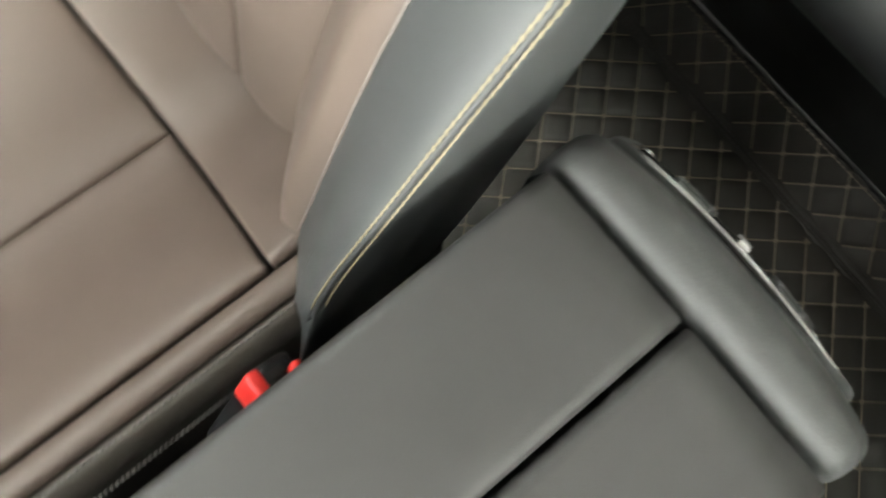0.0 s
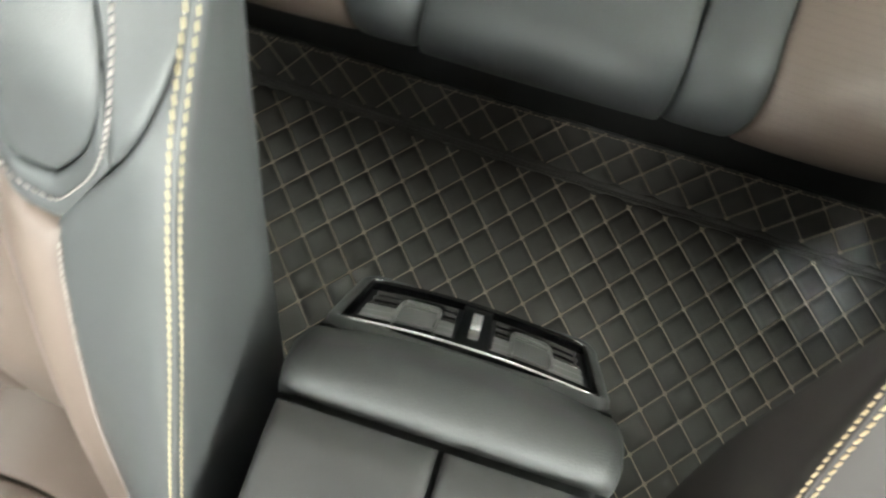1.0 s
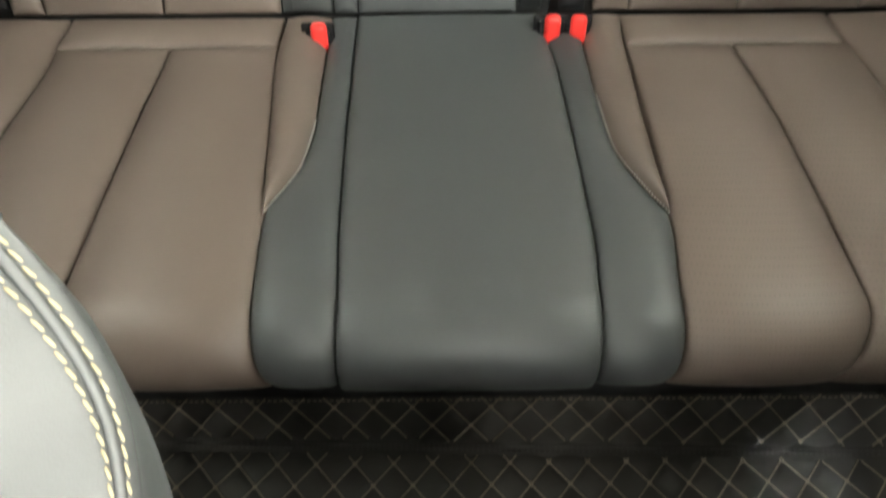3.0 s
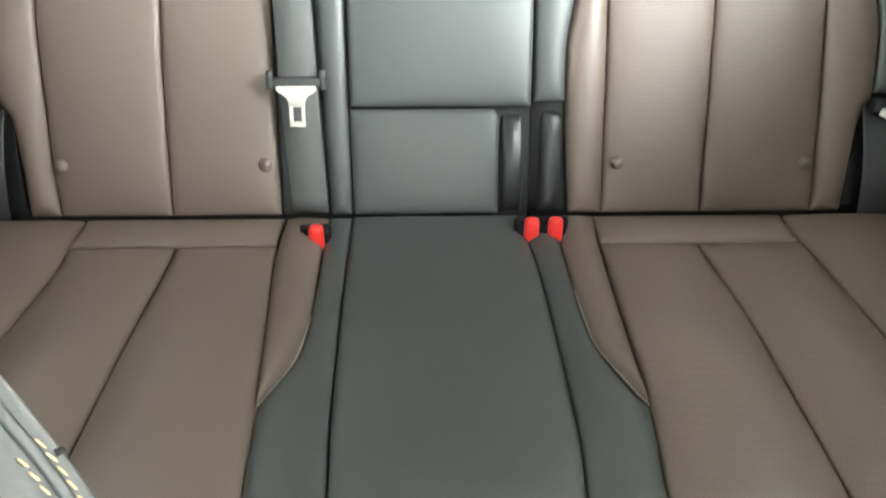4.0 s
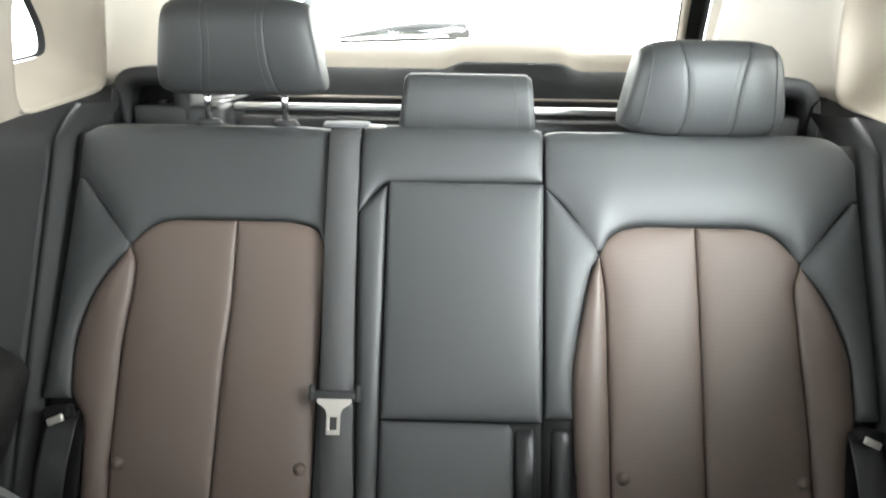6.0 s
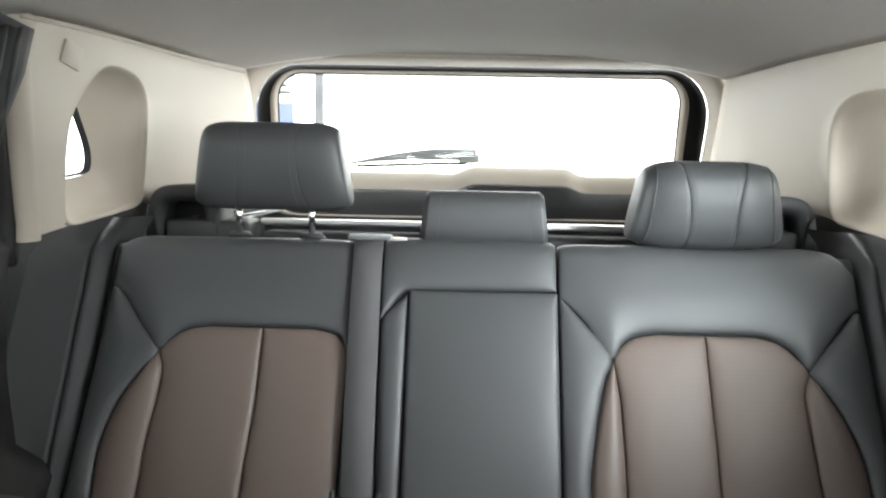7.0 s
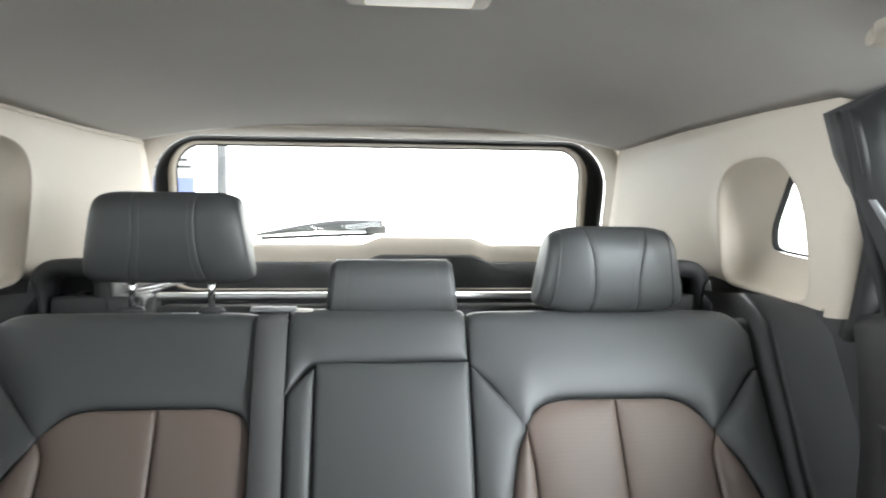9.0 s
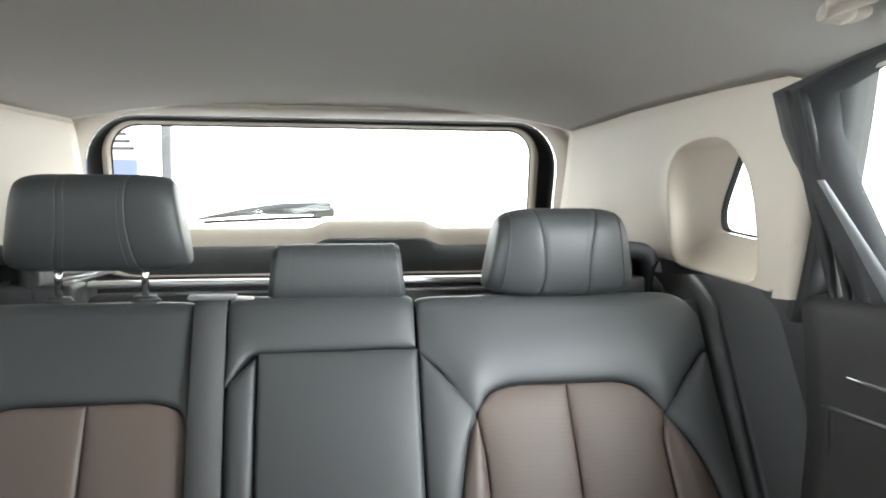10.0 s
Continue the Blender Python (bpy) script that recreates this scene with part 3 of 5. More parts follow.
def quarter_trim(name, s, label):
    """The cream side trim between rear door and tailgate with a recessed quarter window; s is the side."""
    N = 72
    yc, zc = (0.705 if s > 0 else 0.730), 1.050
    yg, zg = yc - 0.040, 1.052

    def hull(a, planes, power):
        """The radius at an angle of a shape with round corners, from its sides' (normal y, normal z, distance)."""
        c, q = math.cos(a), math.sin(a)
        return sum((max(0.0, (c * ny + q * nz) / h)) ** power for ny, nz, h in planes) ** (-1 / power)

    def opening(a, grow=1.0):
        sides = ((-1, 0, 0.118), (-0.75, 0.66, 0.118), (0, 1, 0.107), (0.077, -1, 0.128), (1, 0.05, 0.152), (0.6, 0.8, 0.138))
        if s < 0:
            sides = ((-1, 0, 0.108), (-0.75, 0.66, 0.108), (0, 1, 0.131), (0.077, -1, 0.128), (1, 0.05, 0.158), (0.6, 0.8, 0.165))
        r = hull(a, sides, 8) * grow
        return yc + r * math.cos(a), zc + r * math.sin(a)

    def glass(a):
        r = hull(a, ((0.78, 0.63, 0.086), (0.10, -1, 0.072), (1, 0, 0.125), (-1, 0, 0.115), (0, 1, 0.098)), 14)
        return yg + r * math.cos(a), zg + r * math.sin(a)

    def front(z):
        return 0.500 + 0.050 * max(0.0, min(1.0, (1.17 - z) / 0.25)) if s < 0 else 0.546 - 0.36 * (z - 0.89)

    def outer(a):
        c, q = math.cos(a), math.sin(a)
        for r in np.linspace(0.05, 1.0, 600):
            y, z = yc + r * c, zc + r * q
            lo = 0.894 + 0.10 * max(0, y - 0.47) if y < 0.9 else 0.937
            hi = float(curve_through([(0.44, 1.226), (0.8, 1.246), (1.44, 1.282)])(y))
            back = 1.335 + 0.63 * (1.255 - z)
            if y <= front(z) or y >= back or z >= hi or z <= lo:
                break
        z = min(max(z, lo), hi)
        return min(max(y, front(z)), 1.335 + 0.63 * (1.255 - z)), z
    angles = [2 * math.pi * k / N for k in range(N)]
    X = lambda y, z, d=0.0: Vector((CX + s * (side_x(y, z) + d) + 0.020 * max(0.0, min(1.0, (y - 1.0) / 0.40)), y, z))
    rows = []
    out = [outer(a) for a in angles]
    opn = [opening(a, 1.06) for a in angles]
    rows.append([X(y, z, 0.03) for y, z in out])
    for t in np.linspace(0, 1, 16):
        rows.append([X(o[0] + (p[0] - o[0]) * t, o[1] + (p[1] - o[1]) * t) for o, p in zip(out, opn)])
    for grow, d in ((1.045, -0.001), (1.03, 0.000), (1.015, 0.004), (1.0, 0.012), (0.985, 0.022)):
        rows.append([X(*opening(a, grow), d) for a in angles])
    gl = [glass(a) for a in angles]
    op = [opening(a, 0.975) for a in angles]
    for t in (0.15, 0.35, 0.55, 0.75, 0.9, 0.97):
        rows.append([X(o[0] + (g[0] - o[0]) * t, o[1] + (g[1] - o[1]) * t, 0.028 + 0.046 * t ** 0.8) for o, g in zip(op, gl)])
    trim = thing(name, (CX + s * 0.66, 0.9, 0.92), label, "pillar trim", kind="structure")
    loft("trim", rows, CREAM, trim, closed=True)
    seal = [[X(*[c + (m - c) * k for c, m in zip(g, (yg, zg))], d) for g in gl] for k, d in ((0.0, 0.070), (0.02, 0.064), (0.055, 0.064), (0.07, 0.075))]
    loft("window_seal", seal, RUBBER, trim, "black rubber seal", closed=True)
    pane = [X(y, z, 0.073) for y, z in gl]
    back = [X(y, z, 0.077) for y, z in gl]
    glass_ob = loft("pane", [pane, back], GLASS, trim, "tinted glass pane", closed=True, caps=True)
    glass_ob.visible_shadow = False
    # the lit return along the rear door opening, in the pillar's own plastic
    edge = []
    for z in np.linspace(0.894, 1.243, 13):
        x = side_x(front(z), z)
        sway = 0.008 * math.sin((z - 0.9) / 0.32 * 3.1)
        edge.append([Vector((CX + s * (x + d), front(z) + e * 1.6 + sway * 0.6, z)) for d, e in ((0.0, 0.004), (-0.002, -0.006), (0.006, -0.016), (0.024, -0.020), (0.03, -0.012))])
    loft("pillar_edge", edge, CREAM, trim, "cream rounded pillar edge")
    gasket = []
    for z in np.linspace(0.86, 1.25, 14):
        x = side_x(front(z), max(z, 0.89))
        gasket.append([Vector((CX + s * (x + d), front(z) + e, z)) for d, e in ((0.050, 0.030), (0.022, -0.022), (0.016, -0.032), (0.014, -0.046), (0.020, -0.050), (0.030, -0.054), (0.040, -0.054), (0.055, -0.050), (0.075, -0.045), (0.085, 0.030))])
    loft("door_seal", gasket, RUBBER, trim, "black rubber door seal", closed=True, caps=True)
    cap = turned(box_bm((-0.0030, -0.026, -0.018), (0.0015, 0.026, 0.018), 0.001, 3), Matrix.Translation((CX + s * (side_x(0.605, 1.183) - 0.0025), 0.605, 1.183)) @ pose(0, 0, 0, -12, s * -11.5, s * 2.5))
    lip = []
    for y in np.linspace(0.474, 1.34, 44):
        z = roof_z(s * side_x(y, 1.23), y) - 0.006
        lip.append(X(y, z, -0.001))
    if s < 0:
        tube("trim_lip", lip, 0.0022, CREAM, trim, "cream lip along the headliner")
        part("cover_cap", cap, CREAM, trim, "small cream cover flap")
    return trim


quarter_trim("wall_left_trim", -1, "cream plastic pillar trim with a small quarter window")
quarter_trim("wall_right_trim", 1, "cream plastic pillar trim with a small quarter window")


def lower_side(name, s, label):
    """The dark side trim beside the rear backrest and along the boot."""
    ob = thing(name, (CX + s * 0.68, 0.7, 0.35), label, "side trim", kind="structure")
    rows = []
    for z in list(np.linspace(0.20, 0.86, 24)) + [0.875, 0.888, 0.898, 0.905, 0.909]:
        zz_ = min(z, 0.87)
        yb = 0.50 + 0.5 * (zz_ - 0.387) + 0.010 + (0.0 if z <= 0.86 else 0.9 * (z - 0.86) + 18 * (z - 0.86) ** 2)
        wide = float(curve_through([(0.2, 0.030), (0.5, 0.024), (0.8, 0.016), (0.91, 0.012)])(z))
        crest = 0.690
        pts = [(0.650, yb + 0.07), (0.660, yb + 0.025), (0.667, yb + 0.002), (0.672, yb - 0.006), (crest - 0.006, yb - 0.018), (crest, yb - 0.021), (crest + 0.004, yb - 0.019), (crest + 0.008, yb - 0.012),
               (crest + 0.012, yb - 0.020 - 0.5 * wide), (crest + 0.020, yb - 0.036 - wide), (crest + 0.030, yb - 0.062 - wide), (crest + 0.041, yb - 0.096 - wide), (0.742, yb - 0.14), (0.752, yb - 0.20)]
        rows.append([Vector((CX + s * px, py, z)) for px, py in pts])
    loft("bolster_trim", rows, PLASTIC, ob, "dark grained plastic beside the backrest")
    ledge = []
    for y in np.linspace(0.44, 1.50, 20):
        x = side_x(y, 0.9)
        top = min(0.896 + 0.10 * max(0, y - 0.47), 0.940)
        ledge.append([Vector((CX + s * px, y, z)) for px, z in ((x - 0.045, top - 0.25), (x - 0.030, top - 0.05), (x - 0.025, top - 0.018), (x - 0.016, top - 0.006), (x - 0.002, top - 0.003), (x + 0.03, top - 0.003), (x + 0.08, top - 0.004))])
    ledge = [r for r in ledge if r[0].y > 0.84]
    loft("boot_side", ledge, PLASTIC, ob, "dark plastic boot side")
    wall = box_bm((-0.02, 0.45, 0.20), (0.02, 1.70, 0.93), 0)
    part("boot_wall", turned(wall, Matrix.Translation((CX + s * 0.76, 0, 0))), PLASTIC, ob, smooth=False)
    arch = []
    for t in np.linspace(0, 1, 26):
        a = math.pi * t
        x = 0.594 + 0.062 * math.copysign(abs(math.cos(a)) ** 0.45, math.cos(a))
        z = 0.862 + 0.086 * math.sin(a) ** 0.55 + 0.012 * t
        out = Vector((math.cos(a), 0, 0.9 * math.sin(a) + 0.1)).normalized() * 0.017
        c = Vector((x, 0.93, z))
        arch.append([Vector((CX + s * p.x, p.y, p.z)) for p in (c - out + Vector((0, -0.030, 0)), c + out * 0.6 + Vector((0, -0.036, 0)), c + out + Vector((0, -0.028, 0)), c + out + Vector((0, 0.045, 0)), c - out + Vector((0, 0.045, 0)))])
    loft("latch_cover", arch, PLASTIC, ob, "black plastic latch bracket", closed=True, caps=True)
    part("latch_recess", box_bm((CX + s * 0.594 - 0.048, 0.962, 0.84), (CX + s * 0.594 + 0.048, 0.985, 0.94), 0.006), BLACK_MATT, ob, "matt black recess")
    part("latch_striker", turned(box_bm((-0.010, -0.012, -0.02), (0.010, 0.012, 0.02), 0.004), Matrix.Translation((CX + s * 0.585, 0.945, 0.885))), FRAME, ob, "dark metal striker")
    return ob


lower_side("wall_left_lower", -1, "dark plastic side trim beside the rear backrest")
lower_side("wall_right_lower", 1, "dark plastic side trim beside the rear backrest")


def rear_door(name, s, label):
    """A rear door: dark card, armrest, window frame and glass."""
    ob = thing(name, (CX + s * 0.73, 0.0, 0.0), label, "car door", kind="structure")
    card = []
    for y in np.linspace(-0.52, 0.50, 24):
        card.append([Vector((CX + s * px, y, z)) for px, z in ((0.735, 0.02), (0.715, 0.10), (0.712, 0.30), (0.700, 0.42), (0.664, 0.50), (0.652, 0.535), (0.664, 0.560), (0.706, 0.585), (0.715, 0.70), (0.708, 0.82), (0.700, 0.885), (0.708, 0.903), (0.735, 0.908), (0.790, 0.905), (0.79, 0.02))])
    loft("door_card", card, SOFT, ob, closed=True, caps=True)
    strip = [[Vector((CX + s * px, y, 0.745 + 0.06 * (0.4 - y) * 0.3 + dz)) for px, dz in ((0.716, -0.003), (0.711, -0.002), (0.710, 0.002), (0.716, 0.003))] for y in np.linspace(-0.45, 0.465, 12)]
    loft("trim_strip", strip, STEEL, ob, "slim satin metal strip", closed=True, caps=True)
    part("door_handle", turned(box_bm((-0.006, -0.10, -0.003), (0.006, 0.012, 0.003), 0.0025), Matrix.Translation((CX + s * 0.709, 0.395, 0.797))), CHROME, ob, "chrome door handle")
    # frame round the glass, as a ring in the (y, z) plane
    def ring(k, x_in):
        kt = k if k > 0 else 0.18 * k
        pts = [(-0.46 + k, 0.905), (0.335 - k, 0.905), (0.360 - k, 0.98), (0.385 - k, 1.06), (0.400 - k * 1.1, 1.14), (0.392 - k * 1.2, 1.188 - kt), (0.30, 1.207 - kt), (0.0, 1.222 - kt), (-0.30, 1.216 - kt), (-0.46 + k, 1.205 - kt)]
        return [Vector((CX + s * (x_in - 0.085 * max(0, z - 0.9) / 0.3), y, z)) for y, z in pts]
    frame_rows = [ring(-0.085, 0.745), ring(-0.082, 0.725), ring(-0.055, 0.712), ring(-0.03, 0.716), ring(-0.012, 0.724), ring(0.0, 0.736), ring(0.002, 0.752)]
    loft("window_frame", frame_rows, FRAME, ob, "black window frame", closed=True)
    pane = loft("pane", [ring(-0.004, 0.742), ring(-0.004, 0.746)], GLASS, ob, "clear glass pane", closed=True, caps=True)
    pane.visible_shadow = False
    bead = [Vector((CX + s * (0.706 - 0.07 * t), 0.318 + 0.056 * t, 0.905 + 0.165 * t)) for t in np.linspace(0, 1 if s > 0 else 0.62, 10)]
    rows = []
    for i, p in enumerate(bead):
        w = 0.020 - 0.014 * i / (len(bead) - 1)
        rows.append([p + Vector((0, -w, 0)), p + Vector((-s * 0.005, -w * 0.5, 0)), p + Vector((-s * 0.005, w * 0.5, 0)), p + Vector((0, w, 0)), p + Vector((s * 0.004, 0, 0))])
    loft("trim_bead", rows, BEAD_GREY, ob, "pale grey window trim strip", closed=True, caps=True)
    for off, r in ((0.0, 0.010), (0.026, 0.007)):
        line = [(CX + s * (0.722 - 0.085 * max(0, z - 0.9) / 0.3), 0.440 - off + 0.010 * math.sin((z - 0.5) * 4), z) for z in np.linspace(0.40, 1.20, 24)]
        tube("door_seal", line, r, RUBBER, ob, "black rubber door seal")
    return ob


rear_door("door_left", -1, "dark grey rear car door with window")
rear_door("door_right", 1, "dark grey rear car door with window")

# front of the cabin, closed plainly: sides with window openings, bulkhead, header and screen opening
for s, nm in ((-1, "wall_left_sill"), (1, "wall_right_sill")):
    tagged(part(nm, box_bm((CX + s * 0.755 - 0.05, -0.56, -0.05), (CX + s * 0.755 + 0.05, 0.56, 0.055), 0.012, 3), SOFT), "dark plastic door sill beside the floor mat", "door sill", kind="structure")
for s, nm in ((-1, "wall_front_left"), (1, "wall_front_right")):
    ob = thing(nm, (CX + s * 0.76, -0.95, 0), "plain dark front door side", "car door", kind="structure")
    part("door_card", box_bm((CX + s * 0.76 - 0.03, -1.40, 0.0), (CX + s * 0.76 + 0.03, -0.52, 0.90), 0.008), SOFT, ob)
    part("pillar", turned(box_bm((-0.03, -0.05, 0.90), (0.03, 0.05, 1.24), 0.01), Matrix.Translation((CX + s * 0.70, -0.515, 0))), CREAM, ob, "cream door pillar")
tagged(part("wall_front", box_bm((-0.78, -1.46, 0.0), (0.80, -1.40, 0.84), 0.01), SOFT), "dark front bulkhead below the windscreen", "bulkhead", kind="structure")

# ---- tailgate ----
gate = thing("wall_rear_tailgate", (CX, 1.62, 0.45), "tailgate with cream trim, dark lower panel and wide rear window", "tailgate", kind="structure")


RX = 0.024


def gate_loop(w, z0, z1, r, dy, cx=0.012, seg=8):
    """A round-cornered loop in the leaning plane of the tailgate."""
    pts = rounded_loop(cx, (z0 + z1) / 2, 2 * w, z1 - z0, r, seg)
    out = []
    for x, z in pts:
        w_in = 0.06 * max(0, (z - z0) / (z1 - z0) - 0.0)
        out.append(Vector((cx + (x - cx) * (1.0 + 0.05 - w_in * 1.1), 1.495 + 0.63 * (1.255 - z) + dy, z)))
    return out


loft("body_surround", [gate_loop(0.80, 0.78, 1.36, 0.14, -0.118, RX), gate_loop(0.668, 0.852, 1.299, 0.150, -0.124, RX - 0.012), gate_loop(0.664, 0.853, 1.297, 0.148, -0.136, RX - 0.012), gate_loop(0.657, 0.855, 1.293, 0.145, -0.146, RX - 0.012), gate_loop(0.648, 0.858, 1.288, 0.142, -0.148, RX - 0.012), gate_loop(0.639, 0.861, 1.283, 0.138, -0.138, RX - 0.012), gate_loop(0.631, 0.865, 1.279, 0.134, -0.112, RX - 0.012), gate_loop(0.626, 0.868, 1.277, 0.132, -0.088, RX - 0.012), gate_loop(0.622, 0.87, 1.276, 0.13, -0.070, RX - 0.012)], CREAM, gate, "cream rounded trim ring of the tailgate opening", closed=True)
loft("opening_seal", [gate_loop(0.620, 0.87, 1.275, 0.13, -0.071, RX - 0.012), gate_loop(0.626, 0.86, 1.279, 0.13, -0.05, RX - 0.012), gate_loop(0.618, 0.87, 1.272, 0.12, -0.012, RX - 0.012), gate_loop(0.590, 0.935, 1.268, 0.09, -0.010, 0.006)], RUBBER, gate, "black rubber seal", closed=True)
loft("window_frame", [gate_loop(0.592, 0.930, 1.270, 0.09, -0.006, 0.006), gate_loop(0.586, 0.943, 1.268, 0.085, -0.020, 0.006), gate_loop(0.576, 0.960, 1.266, 0.075, -0.018, 0.006), gate_loop(0.570, 0.968, 1.262, 0.07, 0.004, 0.005)], CREAM, gate, "cream window frame", closed=True)
loft("window_border", [gate_loop(0.571, 0.967, 1.263, 0.07, 0.003, 0.005), gate_loop(0.566, 0.974, 1.258, 0.065, 0.005, 0.005)], RUBBER, gate, "black glass border", closed=True)
pane = loft("pane", [gate_loop(0.572, 0.966, 1.263, 0.07, 0.006, 0.005), gate_loop(0.572, 0.966, 1.263, 0.07, 0.010, 0.005)], GLASS, gate, "clear rear window glass", closed=True, caps=True)
pane.visible_shadow = False


def hump(x):
    t = max(0.0, min(1.0, (0.20 - abs(x - 0.135)) / 0.07))
    return t * t * (3 - 2 * t)


rows = []
for x in np.linspace(-0.62, 0.645, 70):
    k = 0.022 * hump(x)
    pts = [(1.678, 0.972), (1.665, 0.986 + k), (1.650 - k, 0.990 + k), (1.641 - k, 0.984 + k), (1.634 - k * 1.2, 0.960 + k), (1.628 - k * 1.2, 0.938 + k)]
    rows.append([Vector((x, y, z)) for y, z in pts])
loft("sill_trim", rows, CREAM, gate, "cream sill trim with raised centre")
rows = []
for x in np.linspace(-0.66, 0.685, 70):
    k = 0.022 * hump(x)
    pts = [(1.629 - k * 1.2, 0.938 + k), (1.616 - k * 1.2, 0.932 + k), (1.606, 0.890), (1.61, 0.80), (1.62, 0.60), (1.64, 0.42)]
    rows.append([Vector((x, y, z)) for y, z in pts])
loft("lower_panel", rows, PLASTIC, gate, "dark plastic tailgate panel")
tube("trim_groove", [(-0.60, 1.607, 0.845), (0.62, 1.607, 0.845)], 0.004, RUBBER, gate)

wiper = thing("rear_wiper", (-0.05, 1.70, 1.01), "grey rear window wiper resting on the glass", "wiper")
WIPER_GREY = material("grey wiper plastic", (0.20, 0.20, 0.205), 0.5, bump=0.05, scale=800)
rows = []
for t in np.linspace(0, 1, 22):
    x, z = -0.378 + 0.386 * t, 1.015 + 0.031 * math.sin(min(1, t * 1.25) * 1.62)
    half = 0.004 + 0.0145 * min(1, t * 1.5)
    rows.append([Vector((x, 1.705 + dy, z + dz * half)) for dy, dz in ((-0.012, -0.7), (-0.014, 0.0), (-0.010, 0.8), (0.0, 1.0), (0.010, 0.6), (0.010, -1.0))])
loft("arm", rows, WIPER_GREY, wiper, closed=True, caps=True)
part("pivot_cover", turned(box_bm((-0.05, -0.016, -0.018), (0.014, 0.012, 0.012), 0.008, 3), Matrix.Translation((0.004, 1.706, 1.038))), WIPER_GREY, wiper, "grey pivot cover")
tube("blade", [(-0.36, 1.700, 1.006), (-0.10, 1.700, 1.018), (-0.02, 1.700, 1.020)], 0.005, RUBBER, wiper, "black rubber blade")

# ---- boot cover and its rails ----
cover = thing("boot_cover_cassette", (0.0, 0.92, 0.84), "black roller cassette with a bright aluminium rail", "boot cover")
part("cassette", box_bm((-0.44, 0.905, 0.838), (0.46, 0.965, 0.880), 0.014, 3), PLASTIC, cover)
part("rail", box_bm((-0.455, 0.960, 0.8875), (0.470, 0.985, 0.9005), 0.003), STEEL, cover, "bright aluminium rail")
for x in (-0.545, 0.550):
    part("end_cap", box_bm((x - 0.085, 0.895, 0.832), (x + 0.085, 0.985, 0.900), 0.008), PLASTIC, cover, "black plastic end cap")
rails = thing("boot_rail", (-0.42, 1.15, 0.88), "pair of slim metal guide rails in the boot", "rail")
for k in range(3):
    tube("bar", [(-0.615, 1.00 + 0.02 * k, 0.872 + 0.012 * k), (-0.50 + 0.02 * k, 1.08, 0.895 + 0.012 * k), (-0.40 + 0.01 * k, 1.20, 0.925 + 0.012 * k), (-0.37 + 0.01 * k, 1.24, 0.928 + 0.012 * k)], 0.004, STEEL, rails)
part("end_block", box_bm((-0.385, 1.225, 0.905), (-0.345, 1.262, 0.970), 0.010), PLASTIC, rails, "black plastic end")

# ---- roof fittings ----
lamp = thing("roof_lamp", (0.03, 0.36, 1.30), "cream roof lamp with a lit milky lens", "ceiling light")
zl = roof_z(0.03, 0.36)
bm = box_bm((-0.060, 0.286, zl - 0.010), (0.122, 0.398, zl + 0.01), 0.009, 4)
part("housing", bm, CREAM, lamp)
part("lens", box_bm((-0.036, 0.334, zl - 0.0125), (0.098, 0.384, zl - 0.008), 0.003), LAMP_PLASTIC, lamp, "milky lit lens")


def grab_handle(s):
    """A broad flat handle: two feet on the roof rail, curved legs and a bar further in."""
    reach = 0.505 if s < 0 else 0.548
    at = (CX + s * reach, 0.105, roof_z(CX + s * reach, 0.105) + 0.002)
    ob = thing("grab_handle", at, "cream folding grab handle under the headliner", "grab handle", "grab handles")
    rows = []
    for t in np.linspace(-1, 1, 41):
        q = abs(t)
        inn = 0.038 * (1 - max(0.0, (q - 0.45) / 0.55) ** 2.6)
        y = at[1] + math.copysign(0.118 * (q / 0.75 if q < 0.75 else 1 + 0.04 * (q - 0.75)), t) * 0.98
        x = at[0] - s * inn
        z = roof_z(x, y) - 0.010 - 0.012 * (1 - q ** 4)
        along = (Vector((s, 0, 0)) * (1 - min(1, q / 0.8) ** 3) + Vector((0.12 * s, math.copysign(1, t), 0)) * min(1, q / 0.8) ** 3).normalized()
        p = Vector((x, y, z))
        wide, deep = 0.019, 0.0085
        rows.append([p + along * wide * math.copysign(abs(math.cos(a)) ** 0.7, math.cos(a)) + Vector((0, 0, deep * math.copysign(abs(math.sin(a)) ** 0.8, math.sin(a)))) for a in np.linspace(0, 2 * math.pi, 17)[:-1]])
    loft("grip", rows, CREAM, ob, closed=True, caps=True)
    for e in (-0.118, 0.118):
        m = turned(box_bm((-0.020, -0.019, -0.012), (0.018, 0.019, 0.03), 0.010, 3), Matrix.Translation((at[0] + s * 0.004, at[1] + e, roof_z(at[0], at[1] + e) - 0.004)))
        part("mount", m, CREAM, ob, "cream mount cap")
    return ob


grab_handle(-1)
grab_handle(1)


